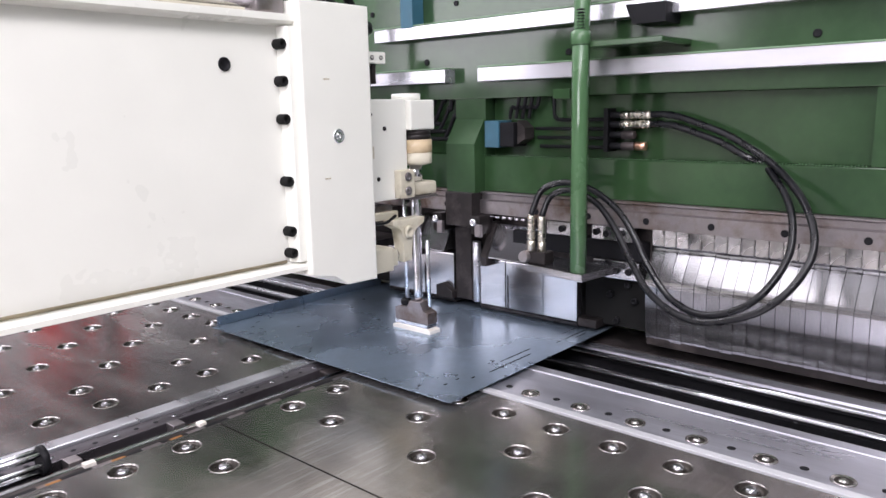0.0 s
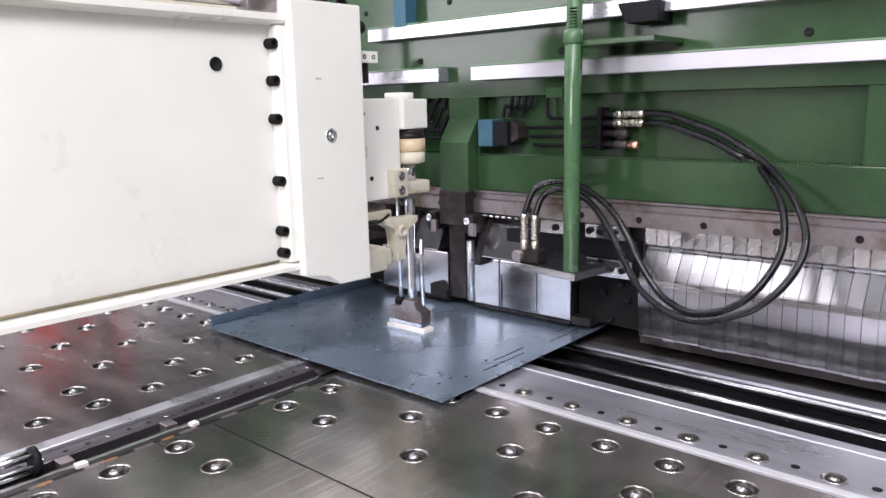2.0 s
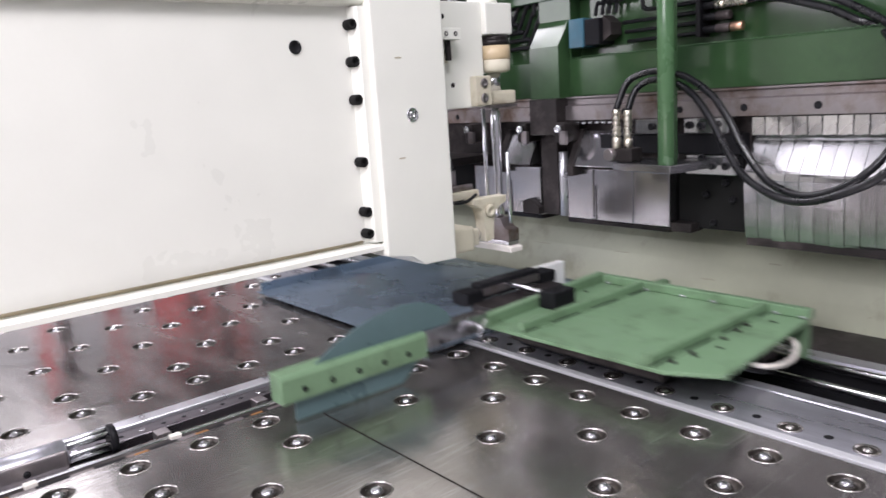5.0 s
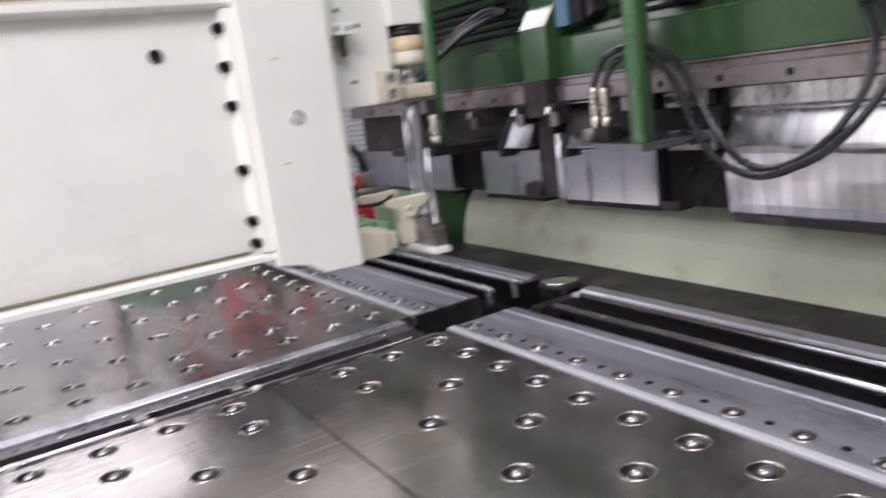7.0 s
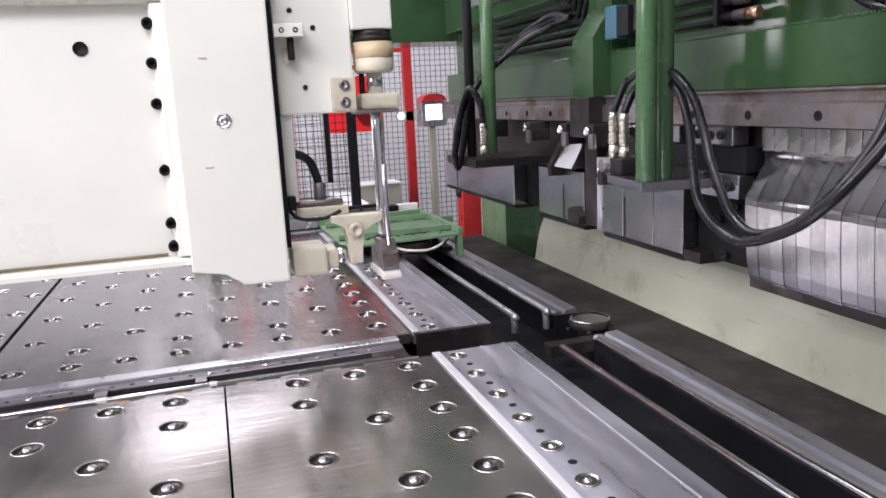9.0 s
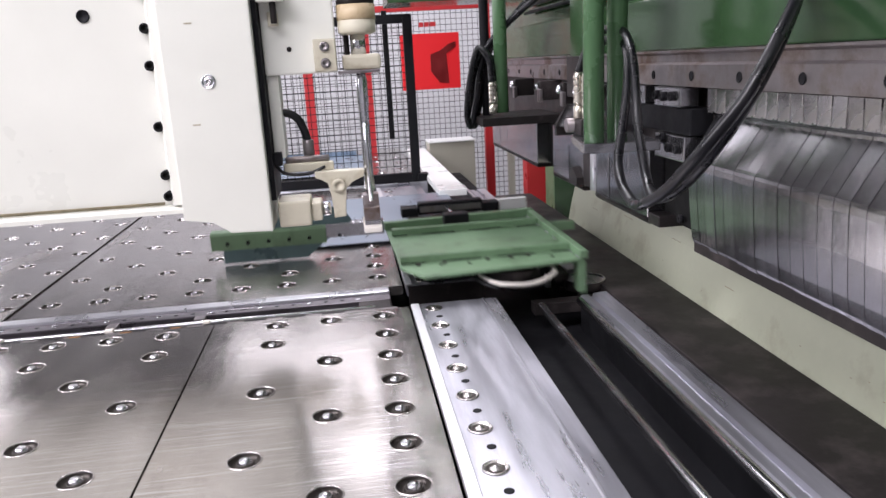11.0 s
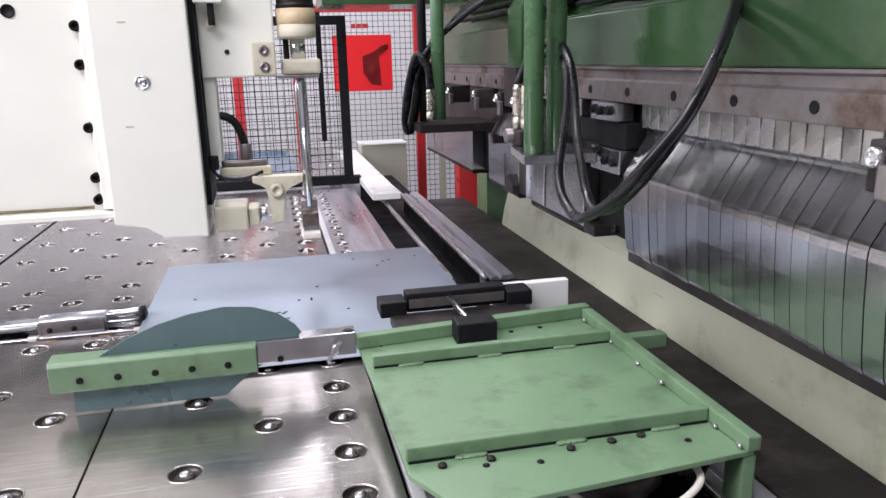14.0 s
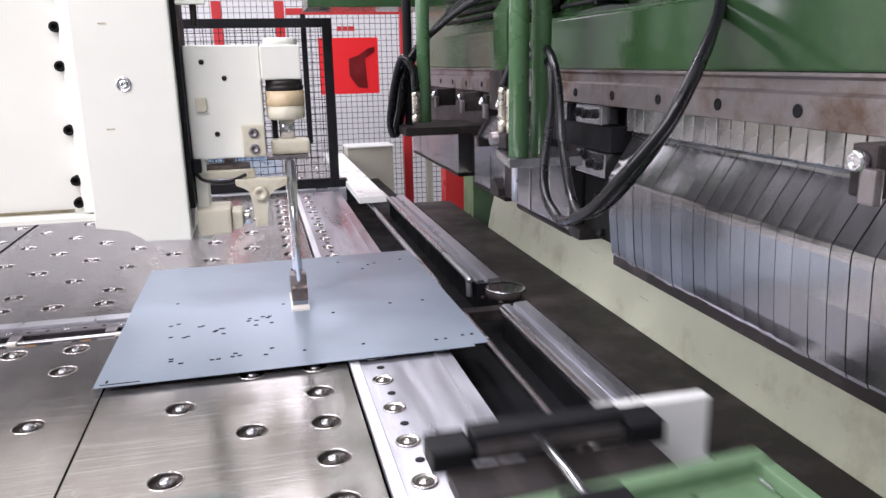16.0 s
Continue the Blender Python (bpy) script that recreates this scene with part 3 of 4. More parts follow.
SOCKET = as_mesh("socket_screw", lathe(B(), [(0.009, 0), (0.009, 0.006), (0.0075, 0.0075), (0.005, 0.0075), (0.0045, 0.003), (0, 0.003)], 14), BLACK)
for y, z in ((0.17, 0.33), (0.15, 0.29), (0.22, 0.3), (0.2, 0.23)):
    shared("socket_screw", SOCKET, beam, pose(0.6095, y, z, 0, -90, 0))
# bracket row between ledge and tools
part("clamp_rail", box(B(), 0.583, 0.63, 0.12, 0.52, 0.40, 0.448, 0.003), BLACK, beam)
part("bolt_plate", box(B(), 0.574, 0.61, 0.125, 0.255, 0.352, 0.398, 0.002), STEEL, beam)
part("bolt_plate", box(B(), 0.574, 0.61, 0.145, 0.26, 0.45, 0.486, 0.002), STEEL, beam)
part("bolt_plate", box(B(), 0.574, 0.61, 0.31, 0.40, 0.45, 0.486, 0.002), STEEL, beam)
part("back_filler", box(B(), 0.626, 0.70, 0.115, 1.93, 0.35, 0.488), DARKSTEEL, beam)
for y, z in ((0.15, 0.374), (0.185, 0.374), (0.21, 0.392), (0.175, 0.47), (0.215, 0.468), (0.245, 0.47), (0.35, 0.468)):
    shared("socket_screw", SOCKET, beam, pose(0.5735, y, z, 0, -90, 0))
for y in (0.625, 0.77, 1.32, 1.0, -0.53):
    c = part("clevis", box(B(), 0.535, 0.60, y - 0.022, y + 0.012, 0.43, 0.485, 0.004), DARKSTEEL, beam)
    part("pin", lathe(B(), [(0.011, 0), (0.011, 0.012), (0.008, 0.014), (0.005, 0.010)], 14, (0.536, y - 0.005, 0.468), (0, -90, 0)), BRIGHT, c)
    part("link", box(B(), 0.528, 0.54, y - 0.03, y - 0.008, 0.425, 0.462, 0.003), RAILSTEEL, c)
bm = B()
for k in range(9):
    box(bm, 0.572, 0.582, 0.45 + 0.022 * k, 0.464 + 0.022 * k, 0.478, 0.484, 0.001)
part("shim_row", bm, BRIGHT, beam)
# post with spring, two tubes
for px, py, zt in ((0.437, 0.218, 0.935), (0.494, 0.249, 1.2)):
    p = part("post", rod(B(), (px, py, 0.39), (px, py, zt), 0.0195, 22), POSTGREEN, beam, "green painted round post")
    part("cap", lathe(B(), [(0.021, 0), (0.023, 0.004), (0.023, 0.03), (0.012, 0.036), (0.008, 0.036), (0.008, 0.07)], 20, (px, py, zt - 0.005)), POSTGREEN, p)
p = part("foot_plate", prism(B(), [(0.408, 0.19), (0.55, 0.172), (0.57, 0.37), (0.44, 0.37)], "z", 0.372, 0.391, 0.002), STEEL, beam, "flat steel foot plate")
bm = B()
for k in range(7):
    lathe(bm, [(0.006, 0), (0.011, 0.002), (0.006, 0.004)], 12, (0.437, 0.218, 0.966 + 0.007 * k))
part("spring", bm, BLACK, beam)
part("tie_bar", box(B(), 0.445, 0.60, 0.02, 0.235, 0.925, 0.938, 0.002), GREEN, beam)
part("far_post", rod(B(), (0.43, 1.02, 0.40), (0.43, 1.02, 0.95), 0.0195, 20), POSTGREEN, beam)
part("far_post", rod(B(), (0.40, 1.10, 0.36), (0.40, 1.10, 1.15), 0.014, 16), BLACK, beam)
part("far_foot_plate", box(B(), 0.36, 0.60, 0.96, 1.22, 0.366, 0.389, 0.002), DARKSTEEL, beam)
# valve block and pipes
v = part("switch_box", box(B(), 0.572, 0.635, 0.560, 0.610, 0.68, 0.755, 0.003), BLUE, beam, "blue limit switch box")
part("switch_body", box(B(), 0.574, 0.64, 0.510, 0.558, 0.683, 0.75, 0.003), BLACK, v)
part("connector", prism(B(), [(0.505, 0.69), (0.505, 0.755), (0.480, 0.735), (0.480, 0.705)], "x", 0.585, 0.63), DARKSTEEL, v)
for k, (y0, zz, zt) in enumerate(((0.46, 0.756, 0.9), (0.46, 0.732, 0.9), (0.46, 0.708, 0.9), (0.46, 0.684, 0.9))):
    part("pipe", pipe(B(), [(0.62, 0.25, zz), (0.62, y0 + 0.015 - 0.008 * k, zz)] if k else [(0.62, 0.25, zz), (0.62, 0.38, zz), (0.62, 0.40, zz + 0.006), (0.62, 0.407, zz + 0.03), (0.615, 0.407, 0.99)], 0.005, 10, 6), BLACK, beam, "thin black hydraulic pipe")
for k in range(4):
    y = 0.47 + 0.022 * k
    part("pipe", pipe(B(), [(0.62, y + 0.02, 0.76), (0.62, y + 0.012, 0.79), (0.612, y - 0.02, 0.83), (0.612, y - 0.02, 1.2)], 0.005, 10, 8), BLACK, beam)
for k in range(5):
    z = 0.70 + 0.023 * k
    y = 0.745 + 0.022 * k
    part("pipe", pipe(B(), [(0.625, 1.5, z), (0.625, y + 0.09, z), (0.622, y + 0.055, z + 0.008), (0.615, y + 0.012, z + 0.07), (0.612, y, z + 0.1), (0.612, y, 1.2)], 0.006, 10, 7), BLACK, beam)
part("manifold", box(B(), 0.60, 0.645, 0.234, 0.246, 0.674, 0.784, 0.002), BLACK, beam)
# fittings and hoses at the manifold
def fitting(p, q, parent, r=0.011, cap=False):
    """A hose end: nut, then a ribbed ferrule from p towards q."""
    p, q = Vector(p), Vector(q)
    d = q - p
    e = [math.degrees(a) for a in d.to_track_quat("Z", "Y").to_euler()]
    L = d.length
    f = part("fitting", lathe(B(), [(r * 0.7, 0), (r, 0.001), (r, L * 0.28), (r * 0.7, L * 0.3)], 6, p, e), COPPER if cap else BRASS, parent, "copper cap nut" if cap else "plated hose fitting")
    if not cap:
        pr = [(r * 0.7, L * 0.3)]
        for k in range(5):
            a = L * (0.34 + 0.13 * k)
            pr += [(r * 0.92, a), (r * 1.05, a + L * 0.04), (r * 0.85, a + L * 0.09)]
        part("ferrule", lathe(B(), pr + [(r * 0.8, L)], 14, p, e), BRASS, f)
    return f


MAN_X = 0.615
for z in (0.767, 0.743):
    part("adapter", rod(B(), (MAN_X, 0.233, z), (MAN_X, 0.204, z), 0.009, 6), BLACK, beam)
    fitting((MAN_X, 0.204, z), (MAN_X, 0.122, z), beam)
for z in (0.717, 0.689):
    part("adapter", rod(B(), (MAN_X, 0.233, z), (MAN_X, 0.20, z), 0.0095, 6), BLACK, beam)
    part("adapter_nut", rod(B(), (MAN_X, 0.20, z), (MAN_X, 0.165, z), 0.011, 6), DARKSTEEL, beam)
fitting((MAN_X, 0.165, 0.689), (MAN_X, 0.06, 0.689), beam, 0.012, True)
HOSES = ((0.767, [(0.593, -0.183, 0.652), (0.545, -0.244, 0.607), (0.504, -0.282, 0.568), (0.468, -0.306, 0.527), (0.443, -0.311, 0.490), (0.418, -0.302, 0.455), (0.396, -0.278, 0.415), (0.384, -0.235, 0.376), (0.382, -0.175, 0.348), (0.388, -0.120, 0.333), (0.396, -0.069, 0.335), (0.400, -0.023, 0.352), (0.414, 0.027, 0.382), (0.442, 0.080, 0.434), (0.471, 0.136, 0.499), (0.492, 0.191, 0.548), (0.501, 0.245, 0.574), (0.496, 0.295, 0.582), (0.482, 0.330, 0.562), (0.464, 0.342, 0.515)]),
         (0.743, [(0.612, -0.154, 0.652), (0.569, -0.207, 0.607), (0.535, -0.238, 0.567), (0.505, -0.254, 0.524), (0.479, -0.258, 0.483), (0.456, -0.246, 0.441), (0.434, -0.217, 0.394), (0.424, -0.170, 0.358), (0.424, -0.100, 0.338), (0.440, -0.032, 0.353), (0.449, 0.008, 0.383), (0.456, 0.050, 0.436), (0.464, 0.079, 0.481), (0.479, 0.130, 0.539), (0.493, 0.194, 0.578), (0.500, 0.250, 0.596), (0.496, 0.310, 0.600), (0.476, 0.352, 0.578), (0.455, 0.369, 0.518)]))
for z, pts in HOSES:
    fx, fy, fz = pts[-1]
    fitting((fx, fy, fz - 0.095), (fx, fy, fz), beam)
    part("hose", pipe(B(), [(MAN_X, 0.124, z), (MAN_X - 0.001, 0.09, z), (MAN_X - 0.003, 0.05, z - 0.006), (0.611, -0.005, z - 0.024), (0.609, -0.06, z - 0.044), (0.604, -0.115, z - 0.072), *pts], 0.0080, 14, 10), RUBBER, beam, "black rubber hydraulic hose")
part("elbow", box(B(), 0.445, 0.49, 0.32, 0.39, 0.392, 0.425, 0.005), DARKSTEEL, beam)
part("port_pin", rod(B(), (0.43, 0.378, 0.41), (0.52, 0.378, 0.41), 0.015, 16), RAILSTEEL, beam)
# far hose group
for k in range(3):
    fx, fy = 0.395 + 0.012 * k, 0.985 + 0.03 * k
    fitting((fx, fy, 0.40), (fx, fy, 0.49), beam)
    part("hose", pipe(B(), [(fx, fy, 0.49), (fx - 0.004, fy + 0.01, 0.55), (fx - 0.03, fy + 0.03, 0.585 - 0.012 * k), (fx - 0.052, fy + 0.06, 0.50), (fx - 0.064, fy + 0.07, 0.40 - 0.012 * k), (fx - 0.052, fy + 0.08, 0.362), (fx - 0.036, fy + 0.085, 0.42), (fx, fy + 0.07, 0.58), (0.50, 1.0 + 0.03 * k, 0.69), (0.58, 0.93, 0.745 + 0.012 * k), (0.61, 0.86, 0.76)], 0.0095, 12, 8), RUBBER, beam)
# small beam items up high
s2 = part("switch_box", box(B(), 0.55, 0.60, 0.86, 0.91, 1.03, 1.13, 0.003), BLUE, beam)
part("plunger", rod(B(), (0.575, 0.885, 1.03), (0.575, 0.885, 1.0), 0.008), BLACK, s2)
part("side_bracket", prism(B(), [(0.05, 0.975), (0.05, 1.02), (0.15, 1.02), (0.13, 0.975)], "x", 0.52, 0.60), BLACK, beam)
part("angle_bracket", box(B(), 0.54, 0.60, 0.31, 0.36, 0.81, 0.835, 0.002), GREEN, beam)
# the fixed upright that closes the machine's far end
col = thing("machine_upright", "green machine upright at the bed's end", "machine frame")
part("upright", box(B(), 0.80, 1.159, 1.50, 1.90, -0.9, 0.33, 0.004), GREEN, col)
# lighter green than the upright: light on this face is put into its paint
part("base_panel", box(B(), 0.95, 1.155, 1.951, 2.6, -0.9, 0.30, 0.004), LGREEN, col, "green base panel, lighter in colour for the light on it")
part("upright_head", box(B(), 1.16, 1.5, -1.7, 2.3, -0.9, 1.9), GREEN, col)
part("crossbeam", box(B(), 0.15, 1.159, 1.95, 2.25, 0.79, 1.5, 0.004), GREEN, col)

# ---- the white manipulator arm that slides over the slot ----
arm = thing("manipulator_arm", "cream-white manipulator arm hanging over the guide slot", "machine arm")
PX0, PX1, PZ0, PZ1 = -3.2, -0.428, 0.258, 0.79
RX = -0.450
part("panel_back", box(B(), PX0, PX1, 0.572, 0.72, PZ0, PZ1), WHITE, arm)
part("rim_bottom", prism(B(), [(0.5715, 0.2585), (0.546, 0.2585), (0.546, 0.268), (0.552, 0.273), (0.5715, 0.277)], "x", PX0, PX1), WHITE, arm)
part("rim_top", prism(B(), [(0.5715, 0.7895), (0.546, 0.7895), (0.546, 0.776), (0.552, 0.771), (0.5715, 0.767)], "x", PX0, PX1), WHITE, arm)
part("rim_side", prism(B(), [(RX - 0.006, 0.5715), (RX, 0.553), (RX + 0.004, 0.546), (PX1, 0.546), (PX1, 0.5715)], "z", 0.2775, 0.7665), WHITE, arm)
bm = B()
pipe(bm, [(PX0, 0.563, 0.281), (RX - 0.02, 0.563, 0.281)], 0.0034, 8, 2, False)
part("seam", bm, GRIME, arm, "grimy sealing bead")
part("plug", lathe(B(), [(0.0135, 0), (0.0135, 0.002), (0.0115, 0.003), (0.011, 0.001), (0, 0.001)], 20, (-0.582, 0.5718, 0.688), (90, 0, 0)), BLACK, arm, "black hole plug")
CAP = as_mesh("cap_screw", lathe(B(), [(0.0108, -0.012), (0.0108, 0.009), (0.0098, 0.0105), (0.006, 0.0105), (0.0055, 0.004), (0, 0.004)], 16), MATTBLACK)
for z in (0.731, 0.657, 0.58, 0.451, 0.345, 0.298):
    shared("cap_screw", CAP, arm, pose(-0.4575, 0.560, z, 90, 0, 0))
column = [(-0.4275, 0.244), (-0.4275, 0.82), (-0.236, 0.82), (-0.236, 0.205), (-0.33, 0.208), (-0.345, 0.226), (-0.362, 0.238)]
part("column", prism(B(), column, "y", 0.53, 0.735, 0.004), WHITE, arm)
part("column_guide", box(B(), -0.2355, -0.224, 0.56, 0.72, 0.27, 0.82, 0.001), BLACK, arm, "black linear guide strip")
tg = part("set_screw", lathe(B(), [(0.0155, -0.001), (0.0155, 0.0015), (0.0125, 0.0025), (0.0118, 0.001), (0.0075, 0.001), (0.0072, 0.003), (0.004, 0.003), (0.0038, 0.0005), (0, 0.0005)], 20, (-0.337, 0.5298, 0.541), (90, 0, 0)), BRIGHT, arm, "bright socket set screw")
for x, z in ((-0.372, 0.66), (-0.38, 0.45)):
    part("scuff", box(B(), x, x + 0.016, 0.5292, 0.5299, z, z + 0.003), CREAM, arm)
part("rear_column", box(B(), -3.2, -2.9, 0.56, 0.73, -0.9, 0.2575, 0.004), WHITE, arm)
sb = part("sensor_bracket", box(B(), -0.2235, -0.165, 0.552, 0.588, 0.700, 0.726, 0.002), WHITE, arm, "small white sensor bracket")
for x in (-0.208, -0.18):
    shared("screw", CAP, sb, pose(x, 0.556, 0.713, 90, 0, 0) @ Matrix.Diagonal((0.5, 0.5, 0.5, 1)))
part("sensor_pin", rod(B(), (-0.19, 0.57, 0.655), (-0.19, 0.57, 0.6995), 0.007), DARKSTEEL, sb)
# top of the arm: rods, brown valve, hoses
part("top_rod", rod(B(), (-1.9, 0.60, 0.812), (-0.50, 0.60, 0.812), 0.010), BRIGHT, arm)
part("top_tray", box(B(), -1.9, -0.52, 0.58, 0.70, 0.7905, 0.80, 0.002), CREAM, arm)
part("top_valve", box(B(), -0.50, -0.432, 0.57, 0.68, 0.791, 0.845, 0.006), RAILSTEEL, arm, "brown oily valve block")
part("lower_bracket", box(B(), -0.2235, -0.150, 0.56, 0.66, 0.205, 0.265, 0.006), CREAM, arm)
part("lower_bracket", box(B(), -0.1495, -0.125, 0.57, 0.65, 0.213, 0.255, 0.005), CREAM, arm)
part("clamp_nut", lathe(B(), [(0.013, 0), (0.016, 0.003), (0.016, 0.018), (0.012, 0.02)], 16, (-0.1245, 0.60, 0.235), (0, 90, 0)), BRIGHT, arm)
br = part("swing_bracket", prism(B(), [(-0.098, 0.215), (-0.070, 0.218), (-0.068, 0.285), (-0.052, 0.300), (-0.022, 0.308), (-0.020, 0.324), (-0.135, 0.326), (-0.135, 0.312), (-0.104, 0.300), (-0.098, 0.27)], "y", 0.575, 0.61, 0.003), CREAM, arm, "cream cast swing bracket")
part("pivot", lathe(B(), [(0.016, 0), (0.016, 0.006), (0.013, 0.008), (0.008, 0.008), (0.007, 0.005), (0, 0.005)], 20, (-0.082, 0.575, 0.292), (90, 0, 0)), CREAM, br)
part("cross_arm", box(B(), -0.205, -0.09, 0.60, 0.625, 0.325, 0.345, 0.004), CREAM, arm)
part("cross_pin", rod(B(), (-0.20, 0.618, 0.352), (-0.10, 0.618, 0.352), 0.008), RAILSTEEL, arm)
part("cable_hose", pipe(B(), [(-0.235, 0.64, 0.455), (-0.20, 0.64, 0.462), (-0.165, 0.64, 0.445), (-0.148, 0.64, 0.40), (-0.146, 0.64, 0.36)], 0.0095, 12, 10), RUBBER, arm, "black cable hose")
part("cable_end", rod(B(), (-0.146, 0.64, 0.395), (-0.146, 0.64, 0.345), 0.013), RAILSTEEL, arm)
part("latch", box(B(), -0.2235, -0.205, 0.575, 0.61, 0.345, 0.375, 0.003), BLACK, arm)
part("thin_cable", pipe(B(), [(-0.22, 0.585, 0.345), (-0.20, 0.585, 0.326), (-0.15, 0.585, 0.322), (-0.11, 0.59, 0.335)], 0.004, 8, 8), RUBBER, arm)

# the head slides up and down on the column; drawn raised
head = part("head", box(B(), -0.222, -0.062, 0.59, 0.70, 0.545, 0.79, 0.004), WHITE, arm, "cream-white lifting head with an oily cylinder")
part("head_top", box(B(), -0.0615, 0.026, 0.575, 0.70, 0.714, 0.788, 0.004), WHITE, head)
part("head_cap", lathe(B(), [(0.035, 0), (0.037, 0.003), (0.037, 0.014), (0.034, 0.016)], 24, (-0.015, 0.635, 0.7885)), WHITE, head)
part("head_leg", box(B(), -0.222, -0.196, 0.60, 0.68, 0.36, 0.5445, 0.003), WHITE, head)
part("cylinder_band", lathe(B(), [(0.039, 0), (0.0425, 0.002), (0.0425, 0.009), (0.040, 0.0105), (0.0405, 0.013), (0.0405, 0.024)], 30, (-0.012, 0.61, 0.6895)), DARKSTEEL, head, "oil-blackened cylinder rim")
part("cylinder", lathe(B(), [(0.030, 0.0), (0.041, 0.003), (0.0425, 0.006), (0.0425, 0.031)], 30, (-0.012, 0.61, 0.625)), CREAM, head, "cream cylinder")
part("cylinder_sleeve", lathe(B(), [(0.0425, 0.0), (0.0435, 0.001), (0.0435, 0.033)], 30, (-0.012, 0.61, 0.6562)), TUBE, head, "oil-stained brown cylinder sleeve")
part("piston", lathe(B(), [(0.017, 0), (0.017, 0.045)], 20, (-0.012, 0.61, 0.582)), BRIGHT, head)
part("side_rod", rod(B(), (-0.038, 0.622, 0.582), (-0.038, 0.622, 0.63), 0.006), DARKSTEEL, head)
part("collar", box(B(), -0.05, 0.036, 0.58, 0.64, 0.548, 0.582, 0.008), CREAM, head)
part("collar_tongue", box(B(), -0.062, 0.03, 0.572, 0.65, 0.540, 0.5475, 0.002), RAILSTEEL, head)
bk = part("bolt_block", box(B(), -0.112, -0.0625, 0.566, 0.589, 0.548, 0.618, 0.003), CREAM, head)
for z in (0.566, 0.601):
    part("screw", lathe(B(), [(0.011, 0), (0.011, 0.003), (0.008, 0.004), (0.005, 0.0035), (0.004, 0.001), (0, 0.001)], 16, (-0.087, 0.5658, z), (90, 0, 0)), RAILSTEEL, bk)
for x, z in ((-0.185, 0.755), (-0.165, 0.60), (-0.14, 0.72)):
    part("screw", lathe(B(), [(0.0055, 0), (0.0055, 0.0015), (0.002, 0.001), (0, 0.001)], 12, (x, 0.5897, z), (90, 0, 0)), DARKSTEEL, head)
part("terminal_box", box(B(), -0.205, -0.182, 0.582, 0.5895, 0.65, 0.68, 0.002), CREAM, head)
part("push_rod", lathe(B(), [(0.008, 0), (0.013, 0.012), (0.011, 0.04), (0.0115, 0.19), (0.0135, 0.21), (0.0135, 0.262), (0.010, 0.272), (0.010, 0.282)], 20, (-0.011, 0.612, 0.262)), BRIGHT, head, "polished push rod")
part("spring_rod", rod(B(), (-0.011, 0.655, 0.262), (-0.011, 0.655, 0.54), 0.0055), BRIGHT, head)
part("spring_rod", rod(B(), (-0.011, 0.575, 0.25), (-0.011, 0.575, 0.43), 0.0055), BRIGHT, head)
part("rod_nut", lathe(B(), [(0.012, 0), (0.014, 0.003), (0.014, 0.014), (0.011, 0.017)], 16, (-0.011, 0.66, 0.244)), BLACK, head)
ft = part("foot", prism(B(), [(0.565, 0.205), (0.565, 0.235), (0.585, 0.240), (0.592, 0.262), (0.632, 0.262), (0.638, 0.243), (0.685, 0.238), (0.685, 0.205)], "x", -0.029, 0.008, 0.002), RAILSTEEL, head, "worn steel pressing foot")
part("foot_step", box(B(), -0.0285, 0.0075, 0.567, 0.687, 0.194, 0.2045, 0.001), STEEL, ft)
part("pad", prism(B(), [(0.556, 0.177), (0.556, 0.19), (0.57, 0.1935), (0.676, 0.1935), (0.694, 0.189), (0.694, 0.177)], "x", -0.032, 0.010, 0.003), PAD, ft, "chipped white pressing pad")

# cable loops above the arm
for k, (r, z) in enumerate(((0.016, 0.845), (0.011, 0.875))):
    part("supply_hose", pipe(B(), [(-0.9, 0.62, z + 0.02), (-0.6, 0.62, z + 0.03), (-0.40, 0.62, z + 0.025 + 0.03 * k), (-0.25, 0.63, z - 0.02 + 0.04 * k), (-0.17, 0.64, z - 0.06), (-0.13, 0.645, 0.79)], r, 12, 8), RUBBER, arm, "black supply hose")

# ---- lower rotator carriage in the slot ----
rot = thing("slot_cylinder", "bright pneumatic cylinder carriage in the guide slot", "cylinder")
part("body", box(B(), -0.225, -0.085, 0.572, 0.628, -0.018, 0.026, 0.004), RAILSTEEL, rot)
part("barrel", lathe(B(), [(0.02, 0), (0.024, 0.003), (0.024, 0.14), (0.02, 0.143)], 22, (-0.225, 0.60, 0.012), (0, 90, 0)), STRIP, rot)
for a in range(0, 360, 60):
    part("tie_rod", rod(B(), (-0.082, 0.60 + 0.018 * math.cos(radians(a)), 0.012 + 0.018 * math.sin(radians(a))), (-0.012, 0.60 + 0.018 * math.cos(radians(a)), 0.012 + 0.018 * math.sin(radians(a))), 0.0045, 8), BRIGHT, rot)
part("end_cap", lathe(B(), [(0.022, 0), (0.026, 0.002), (0.026, 0.011), (0.022, 0.013)], 20, (-0.012, 0.60, 0.012), (0, 90, 0)), BLACK, rot)
part("tail", rod(B(), (-0.9, 0.60, 0.008), (-0.225, 0.60, 0.008), 0.012), BRIGHT, rot)
for x in (-0.2, -0.15):
    part("screw", lathe(B(), [(0.006, 0), (0.006, 0.002), (0, 0.002)], 10, (x, 0.5718, 0.008), (90, 0, 0)), BLACK, rot)

# ---- sheets ----
rng = random.Random(11)


PUNCH = as_mesh("punched_hole", box(B(), -0.5, 0.5, -0.5, 0.5, 0, 0.0005), MATTBLACK)


def punched(sheet, marks):
    for x, y, l, w in marks:
        shared("punched_hole", PUNCH, sheet, pose(x, y, Z) @ Matrix.Diagonal((l, w, 1, 1)))


